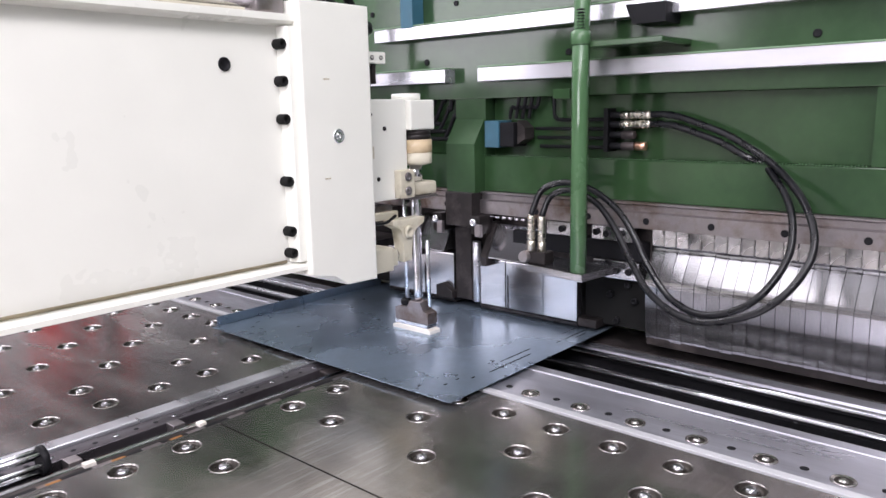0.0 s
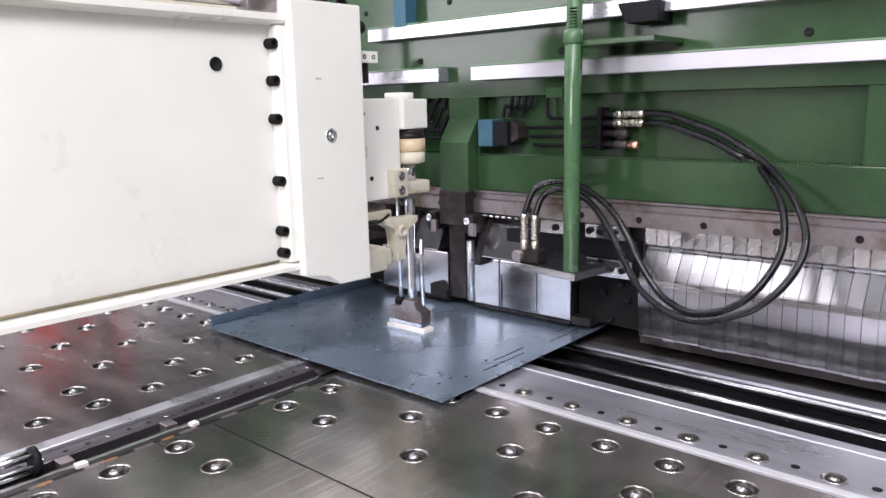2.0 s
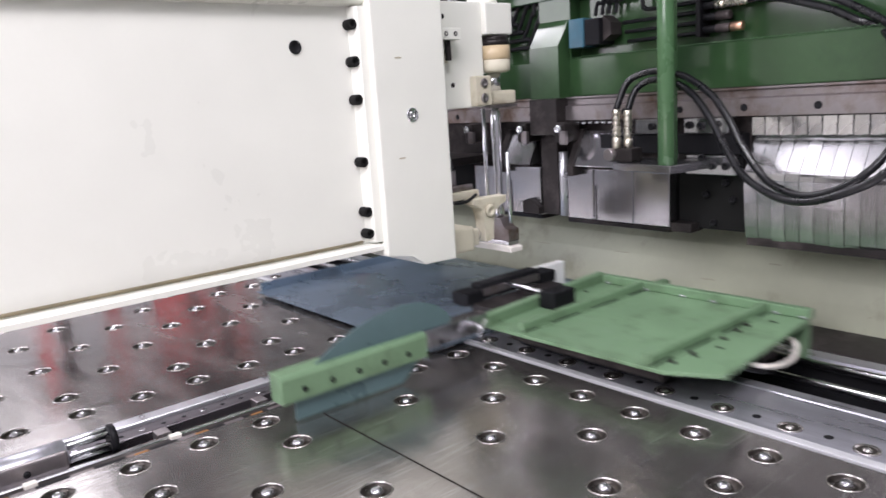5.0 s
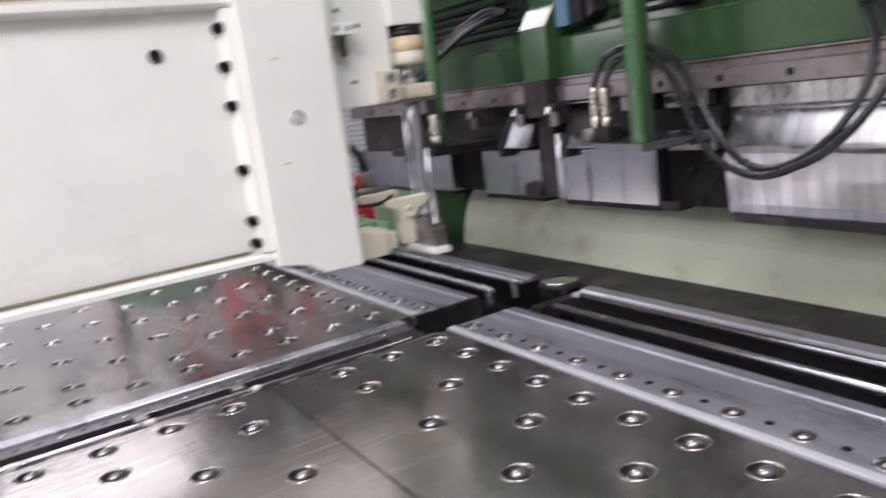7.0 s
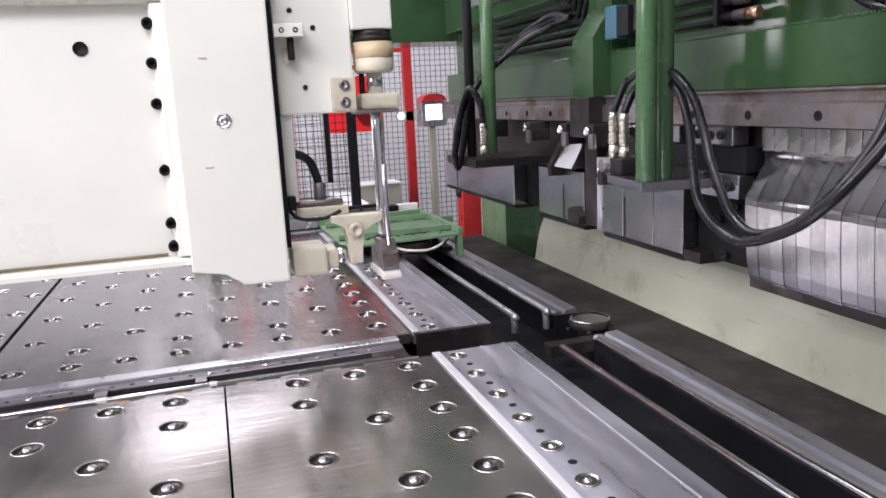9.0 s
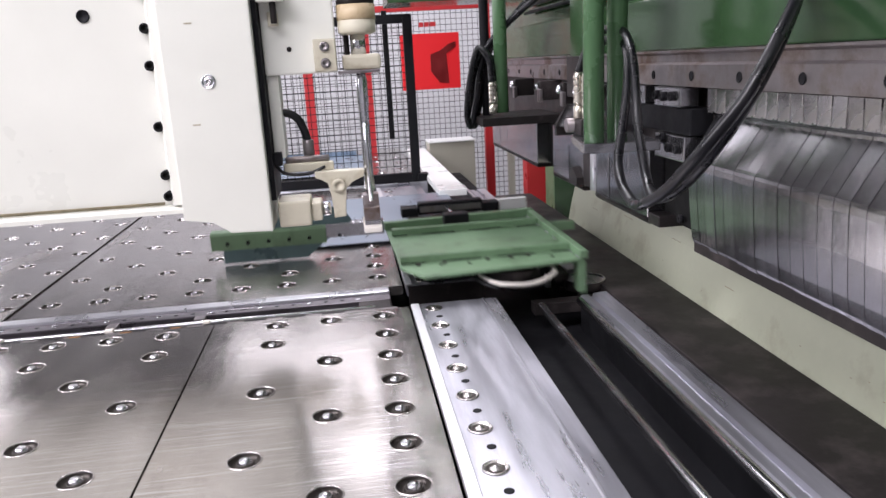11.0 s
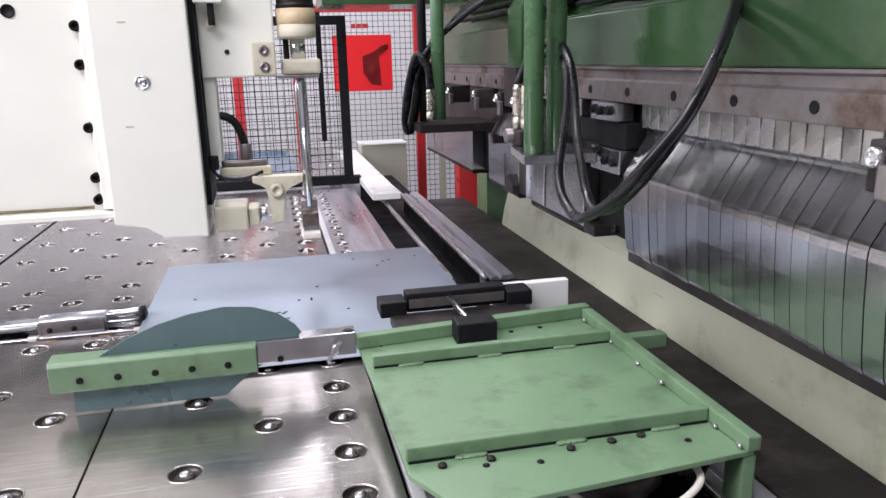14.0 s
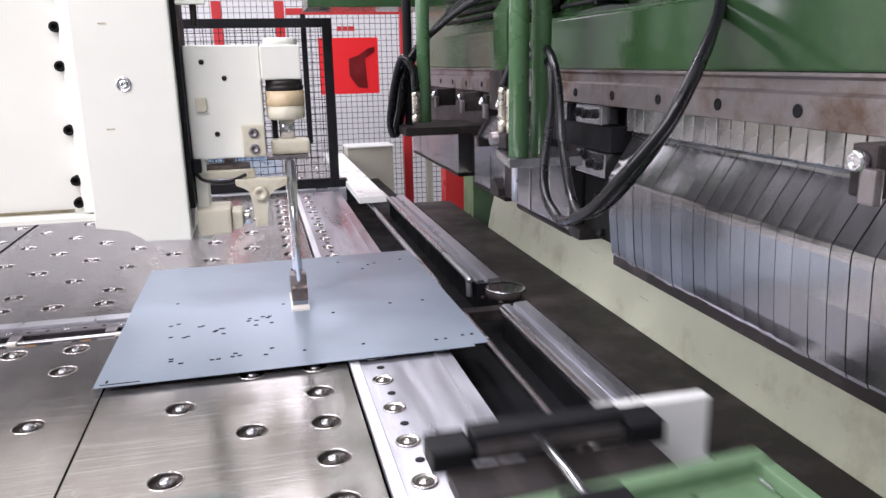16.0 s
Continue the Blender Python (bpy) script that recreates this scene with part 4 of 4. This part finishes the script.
sheetA = thing("metal_sheet", "blue-grey galvanised steel sheet with folded edges", "sheet metal", "metal sheets")
Z = 0.0108
part("blank", box(B(), -0.052, 0.642, 0.216, 1.088, Z - 0.0012, Z), SHEET, sheetA)
part("far_flange", prism(B(), [(1.0885, Z - 0.0012), (1.0885, Z + 0.026), (1.0873, Z + 0.026), (1.0873, Z - 0.0012)], "x", -0.035, 0.60), SHEET, sheetA)
punched(sheetA, [(x, y, 0.010, 0.004) for x, y in ((0.02, 0.29), (0.06, 0.29), (0.09, 0.27), (0.18, 0.26), (0.2, 0.30), (0.02, 1.0), (0.06, 1.03), (0.2, 1.04), (0.23, 1.04), (0.36, 1.05), (-0.02, 0.33), (-0.02, 0.7), (0.0, 0.72), (-0.02, 0.95), (0.42, 0.98), (0.1, 0.9))])
punched(sheetA, [(0.22, 0.262, 0.16, 0.003), (0.27, 0.285, 0.12, 0.003), (0.48, 0.26, 0.14, 0.003), (0.53, 0.29, 0.1, 0.003), (0.5, 0.245, 0.05, 0.003), (0.55, 0.85, 0.003, 0.12), (0.57, 0.80, 0.003, 0.08)])

sheetC = thing("metal_sheet", "blue-grey galvanised steel sheet with rows of punched holes", "sheet metal", "metal sheets")
outline = [(-0.405, 0.222), (0.318, 0.222), (0.318, 0.236), (0.352, 0.236), (0.347, 1.05), (-0.402, 1.045)]
part("blank", prism(B(), outline, "z", Z - 0.0012, Z), SHEETPALE, sheetC)
punched(sheetC, [(rng.uniform(-0.30, -0.08), y + rng.uniform(-0.012, 0.012), 0.009, 0.006) for y in (0.30, 0.32, 0.46, 0.48, 0.52, 0.54) for _ in range(5)])
punched(sheetC, [(x, y, 0.007, 0.007) for x, y in ((-0.02, 0.30), (0.06, 0.52), (0.1, 0.3), (0.27, 0.28), (0.25, 0.28), (0.31, 0.29), (0.33, 0.29), (0.28, 0.55), (0.2, 0.55), (0.2, 0.92), (0.22, 0.93), (0.12, 0.97), (0.3, 0.95), (0.18, 0.88), (-0.3, 0.7), (-0.05, 0.62), (0.0, 0.72))])
punched(sheetC, [(-0.36, 0.232, 0.07, 0.003), (-0.385, 0.245, 0.004, 0.012), (-0.02, 0.62, 0.005, 0.02)])

# ---- green carriage on the rods ----
car = thing("feed_carriage", "light green steel feed carriage with a black gripper", "carriage")
CZ = 0.068
GZ = 0.088
top = [(0.040, 0.125), (0.050, -0.325), (0.100, -0.42), (0.50, -0.385), (0.50, 0.176)]
part("top_plate", prism(B(), top, "z", CZ - 0.008, CZ, 0.0015), LGREEN, car)
part("front_bar", prism(B(), [(0.036, 0.112), (0.505, 0.155), (0.505, 0.178), (0.036, 0.136)], "z", CZ + 0.0005, CZ + 0.024, 0.002), LGREEN, car)
for y in (0.02, -0.30):
    r = part("cross_rib", box(B(), 0.052, 0.485, y, y + 0.016, CZ + 0.0005, CZ + 0.022, 0.003), LGREEN, car)
    # thin black line along the rib's foot
    part("gap_line", box(B(), 0.054, 0.483, y - 0.0022, y - 0.0002, CZ + 0.0002, CZ + 0.0032), BLACK, r, "dark line along the rib")
    for k in range(3):
        x = 0.10 + 0.14 * k + (0.02 if y < 0 else 0)
        bm = B()
        for j in range(12):
            lathe(bm, [(0, -0.002), (0.0052, 0.0), (0.004, 0.0026), (0, 0.0036)], 8, (x + 0.0032 * j, y - 0.0028 - 0.0006 * math.sin(j * 2.1), CZ + 0.0004))
        part("weld", bm, LGREEN, r)
TACK = as_mesh("weld_tack", lathe(B(), [(0, -0.002), (0.007, 0.0), (0.006, 0.004), (0.003, 0.0065), (0, 0.007)], 8), SATIN)
for y in (0.13, 0.045, 0.012, -0.09, -0.17, -0.275, -0.318, -0.375):
    shared("weld_tack", TACK, car, pose(0.4835, y, CZ + 0.003, 0, -25, 0) @ Matrix.Diagonal((0.5, 1.0, 0.7, 1)))
NUT = as_mesh("rib_bolt", lathe(B(), [(0.0062, 0), (0.0062, 0.003), (0.0045, 0.0045), (0, 0.0045)], 10), DARKSTEEL)
for x, y in ((0.095, -0.318), (0.16, -0.318), (0.33, -0.316), (0.375, -0.312), (0.27, -0.30 - 0.02)):
    shared("rib_bolt", NUT, car, pose(x, y, CZ + 0.0004))
part("side_bar", box(B(), 0.486, 0.506, -0.39, 0.149, CZ + 0.0005, CZ + 0.022, 0.003), LGREEN, car)
part("side_wall", box(B(), 0.484, 0.504, -0.385, -0.345, -0.02, CZ - 0.0085, 0.003), LGREEN, car)
part("side_wall", box(B(), 0.484, 0.504, 0.10, 0.14, -0.02, CZ - 0.0085, 0.003), LGREEN, car)
part("inner_wall", box(B(), 0.085, 0.10, -0.30, 0.10, 0.03, CZ - 0.0085, 0.002), DARKSTEEL, car)
part("tail_bar", box(B(), 0.507, 0.60, 0.02, 0.045, CZ - 0.022, CZ + 0.004, 0.002), LGREEN, car)
part("pusher_arm", prism(B(), [(0.112, 0.046), (0.110, 0.092), (0.116, 0.100), (0.152, 0.102), (0.154, 0.098), (0.154, 0.046)], "x", -0.478, -0.14, 0.002), LGREEN, car, "light green pusher arm")
part("arm_insert", box(B(), -0.1395, 0.035, 0.114, 0.152, 0.060, 0.1015, 0.002), STEEL, car, "bare steel arm insert")
for x in (-0.43, -0.37, -0.31, -0.25, -0.19, -0.10):
    part("screw", lathe(B(), [(0.006, 0), (0.006, 0.0015), (0.003, 0.001), (0, 0.001)], 10, (x, 0.1112 if x < -0.15 else 0.1138, 0.066), (90, 0, 0)), BLACK, car)
part("wing_bolt", rod(B(), (-0.005, 0.113, 0.085), (-0.005, 0.085, 0.078), 0.006), BRIGHT, car)
part("wing", prism(B(), [(-0.022, 0.064), (-0.016, 0.062), (-0.004, 0.08), (0.008, 0.098), (0.003, 0.10), (-0.01, 0.086)], "y", 0.080, 0.086, 0.001), BRIGHT, car)
part("eye_bolt", rod(B(), (0.022, 0.125, CZ + 0.02), (0.022, 0.125, CZ + 0.036), 0.009), DARKSTEEL, car)
part("guide_shield", prism(B(), [(-0.447, 0.004), (-0.445, 0.08), (-0.40, 0.100), (-0.35, 0.128), (-0.30, 0.147), (-0.25, 0.160), (-0.19, 0.168), (-0.14, 0.163), (-0.10, 0.148), (-0.07, 0.124), (-0.06, 0.108), (-0.10, 0.075), (-0.15, 0.045), (-0.19, 0.012), (-0.20, 0.004)], "y", 0.124, 0.1275), SHIELD, car, "blue-grey rounded guide shield")
gr = part("gripper", box(B(), 0.155, 0.365, 0.262, 0.30, GZ - 0.012, GZ + 0.028, 0.004), BLACK, car, "black gripper bar")
part("gripper_end", box(B(), 0.10, 0.154, 0.252, 0.31, GZ - 0.016, GZ + 0.016, 0.004), BLACK, gr)
part("gripper_end", box(B(), 0.366, 0.42, 0.252, 0.31, GZ - 0.016, GZ + 0.016, 0.004), BLACK, gr)
part("gripper_slot", box(B(), 0.16, 0.36, 0.258, 0.2615, GZ - 0.002, GZ + 0.016), RAILSTEEL, gr)
part("gripper_rod", rod(B(), (0.245, 0.262, GZ + 0.012), (0.25, 0.10, CZ + 0.026), 0.007), BRIGHT, gr)
part("gripper_block", box(B(), 0.215, 0.29, 0.075, 0.125, CZ + 0.0005, CZ + 0.042, 0.004), BLACK, gr)
part("gripper_mount", box(B(), 0.12, 0.40, 0.177, 0.262, CZ - 0.012, GZ - 0.012, 0.002), DARKSTEEL, gr)
part("white_stop", box(B(), 0.35, 0.525, 0.312, 0.335, -0.005, GZ + 0.012, 0.003), BARWHITE, car, "white plastic stop block")
for x, y in ((0.08, 0.12), (0.12, 0.128), (0.33, 0.12), (0.39, 0.126), (0.15, -0.33), (0.22, -0.34), (0.43, -0.34)):
    part("rivet", lathe(B(), [(0.005, 0), (0.005, 0.001), (0.003, 0.0025), (0, 0.003)], 10, (x, y, CZ + 0.0003)), BLACK, car)
part("drive_housing", box(B(), 0.12, 0.44, -0.28, 0.10, 0.006, 0.056, 0.006), BLACK, car)
part("drive_wheel", lathe(B(), [(0.02, 0), (0.075, 0.0), (0.08, 0.006), (0.08, 0.026), (0.075, 0.032), (0.06, 0.028), (0.03, 0.03)], 28, (0.32, -0.31, 0.02)), DARKSTEEL, car)
part("cable", pipe(B(), [(0.24, -0.36, 0.04), (0.28, -0.41, 0.03), (0.36, -0.415, 0.025), (0.42, -0.39, 0.038), (0.43, -0.34, 0.046)], 0.005, 10, 8), PAD, car, "pale grey cable loop")
part("cable", pipe(B(), [(0.20, -0.35, 0.05), (0.27, -0.40, 0.02), (0.38, -0.40, 0.015), (0.45, -0.36, 0.042)], 0.004, 10, 8), RUBBER, car)
for x in (0.372, 0.466):
    part("slide_shoe", box(B(), x - 0.022, x + 0.022, -0.30, 0.12, -0.0125, 0.005, 0.003), DARKSTEEL, car)

# ---- beyond the table: gate, fence, beam and cabinet ----
def mesh_panel(name, label, x0, x1, y, z0, z1, pitch, r, mat):
    bm = B()
    n = int((x1 - x0) / pitch)
    for k in range(n + 1):
        x = x0 + k * pitch
        box(bm, x - r, x + r, y - r, y + r, z0, z1)
    for k in range(int((z1 - z0) / pitch) + 1):
        z = z0 + k * pitch
        box(bm, x0, x1, y + r * 1.05, y + 3 * r, z - r, z + r)
    return bm


gate = thing("mesh_gate", "black steel framed wire mesh gate", "gate")
GY = 2.42
for x0, x1, z0, z1 in ((0.243, 0.285, 0.0, 0.775), (-0.42, -0.378, 0.0, 0.775), (-0.378, 0.243, 0.735, 0.775), (-0.378, 0.243, 0.0, 0.045)):
    part("gate_bar", box(B(), x0, x1, GY - 0.015, GY + 0.015, z0, z1, 0.002), BLACK, gate)
part("mesh", mesh_panel("mesh", "", -0.378, 0.243, GY, 0.045, 0.735, 0.0335, 0.0016, BLACK), BLACK, gate)
part("inner_post", box(B(), 0.155, 0.18, GY + 0.1, GY + 0.125, 0.2, 0.80, 0.002), BLACK, gate)
part("gate_foot", box(B(), 0.27, 0.32, GY - 0.03, GY + 0.03, 0.0, 0.04, 0.003), BLACK, gate)
solid("gate_sill", box(B(), -0.75, 0.31, 2.363, 2.395, -0.06, 0.004, 0.002), STRIP, "steel sill under the mesh gate", "sill")
FY = 3.62
fence = thing("safety_fence", "grey wire mesh safety fence with red posts", "fence")
for x in (-0.257, 0.104, 0.858, 1.8):
    part("post", box(B(), x - 0.028, x + 0.028, FY - 0.025, FY + 0.025, -0.9, 0.94, 0.003), RED, fence, "red painted post")
part("top_rail", box(B(), 0.14, 0.829, FY - 0.02, FY + 0.02, 0.862, 0.90, 0.003), RED, fence, "red painted rail")
part("mesh", mesh_panel("mesh", "", -1.6, 2.4, FY, -0.9, 1.8, 0.0335, 0.0014, BLACK), DARKSTEEL, fence, "grey wire mesh")
screen = thing("red_window", "red translucent welding window in the fence", "window panel")
# no lamp: the pane's glow imitates light from behind it
part("pane", box(B(), 0.32, 0.683, FY - 0.045, FY - 0.035, 0.39, 0.725, 0.002), REDPANE, screen)
# flat dark red patch that paints the shading in the pane's middle
part("dark_box", prism(B(), [(0.50, 0.50), (0.50, 0.60), (0.56, 0.62), (0.62, 0.66), (0.66, 0.67), (0.66, 0.64), (0.60, 0.60), (0.61, 0.42), (0.55, 0.43)], "y", FY - 0.049, FY - 0.046), DIMRED, screen, "dark red shading painted on the red pane")
for x0, x1 in ((0.44, 0.468), (0.474, 0.503), (0.509, 0.545)):
    part("mark", box(B(), x0, x1, FY - 0.035, FY - 0.030, 0.765, 0.792), RED, fence, "red mark")
bar = thing("white_beam", "long white lacquered beam running from the machine to the fence", "beam")
part("beam", box(B(), 0.312, 0.43, 1.93, 3.57, 0.002, 0.03, 0.003), BARWHITE, bar)
cab = thing("beige_cabinet", "low beige sheet steel cabinet by the fence", "cabinet")
part("body", box(B(), 0.44, 0.72, 3.38, 3.56, -0.9, 0.075, 0.004), BEIGE, cab)
part("lid", box(B(), 0.435, 0.725, 3.37, 3.57, 0.0755, 0.085, 0.002), BARWHITE, cab)
cp = thing("control_panel", "grey control panel with red hood and lit display", "control panel")
part("stand", box(B(), 0.955, 0.995, 3.50, 3.54, -0.9, 0.40, 0.003), BEIGE, cp)
part("housing", box(B(), 0.90, 1.06, 3.47, 3.57, 0.4005, 0.555, 0.006), ALU, cp, "grey housing")
part("display", box(B(), 0.925, 1.03, 3.464, 3.4695, 0.44, 0.535, 0.001), PANELGLOW, cp, "white lit display")
part("hood", prism(B(), [(0.90, 0.5555), (0.915, 0.585), (0.95, 0.60), (1.01, 0.60), (1.045, 0.585), (1.06, 0.5555)], "y", 3.45, 3.58, 0.002), RED, cp, "red hood")
part("side_lamp", lathe(B(), [(0.022, 0), (0.022, 0.012), (0.015, 0.02), (0, 0.022)], 16, (0.80, FY - 0.03, 0.47), (90, 0, 0)), PANELGLOW, cp)
part("lamp_bracket", box(B(), 0.775, 0.899, 3.595, 3.61, 0.44, 0.50, 0.002), BEIGE, cp)
rb = thing("red_post_box", "red painted control post by the machine bed", "control post")
part("post", box(B(), 0.87, 0.97, 2.66, 2.76, -0.9, 0.17, 0.004), RED, rb)
part("cover", lathe(B(), [(0.0, 0.0), (0.03, 0.0), (0.03, 0.01), (0.0, 0.014)], 14, (0.868, 2.71, 0.08), (0, -90, 0)), DARKSTEEL, rb)
part("cap", box(B(), 0.85, 0.90, 2.66, 2.70, 0.1705, 0.20, 0.004), RED, rb)
# unseen fitting above the first area lamp, without light of its own
lamp = thing("ceiling_light", "white ceiling light fitting", "lamp", at=(-1.9, -1.4, 4.14))
part("fitting", box(B(), -1.3, 1.3, -0.25, 0.25, 0.0, 0.06, 0.005), BARWHITE, lamp)


# ---- motion ----
def shift(rows, axis):
    return [(t, pose(*[v if a == axis else 0 for a in "xyz"])) for t, v in rows]


def motions():
    beam.scale = (0.976, 0.976, 0.976)
    walk(beam, [(t, pose(-0.0268, -0.0175, 0.0143 + z)) for t, z in ((0, -0.192), (2.05, -0.192), (2.2, -0.184), (2.5, -0.119), (2.75, -0.066), (3.0, -0.025), (3.2, -0.008), (3.5, 0), (4, 0), (16, 0))])
    walk(arm, shift([(0, 0.295), (4.6, 0.295), (5.2, 0.29), (6.8, 0.15), (7.0, 0.105), (7.2, 0.05), (7.5, 0.0), (8, 0), (16, 0)], "x"))
    walk(head, shift([(0, -0.170), (4.22, -0.170), (4.35, -0.13), (4.5, -0.05), (4.65, -0.005), (4.8, 0), (14.9, 0), (15.0, -0.03), (15.1, -0.12), (15.2, -0.17), (15.3, -0.172), (16, -0.172)], "z"))
    walk(car, shift([(0, -2.2), (3.6, -2.2), (4.0, -1.25), (4.3, -0.70), (4.5, -0.36), (4.7, -0.08), (5.0, 0.3), (5.8, 1.5), (6.3, 1.95), (6.8, 1.98), (9.2, 1.98), (10.4, 1.98), (11.0, 0.95), (11.3, 0.40), (11.45, 0.15), (11.6, 0.02), (11.8, 0), (12, 0), (15.55, 0), (15.6, -0.03), (15.7, -0.135), (15.8, -0.285), (15.9, -0.435), (16.0, -0.59)], "y"))
    walk(sheetA, [(t, pose(x, y, 0)) for t, x, y in ((0, 0, 0), (4.8, 0, 0), (5.0, 0, 0.3), (5.8, 0, 1.5), (6.2, 0, 2.1), (6.8, -0.55, 2.55), (8, -0.6, 2.55), (9.5, -0.6, 2.55), (16, -0.6, 2.55))])
    walk(sheetC, [(t, pose(x, y, 0)) for t, x, y in ((0, -1.2, 1.9), (9.2, -1.2, 1.9), (10.2, 0, 1.9), (10.4, 0, 1.9), (11.0, 0, 0.95), (11.3, 0, 0.40), (11.45, 0, 0.15), (11.6, 0, 0.02), (11.8, 0, 0), (12, 0, 0), (16, 0, 0))])
    walk(rot, shift([(0, -0.68), (4.7, -0.68), (6.5, -1.2), (12.0, -1.2), (13.2, -0.9), (13.3, -0.72), (13.4, -0.56), (13.5, -0.46), (13.65, -0.41), (13.8, -0.40), (15.55, -0.40), (15.75, -0.6), (15.9, -1.0), (16, -1.15)], "x"))


motions()
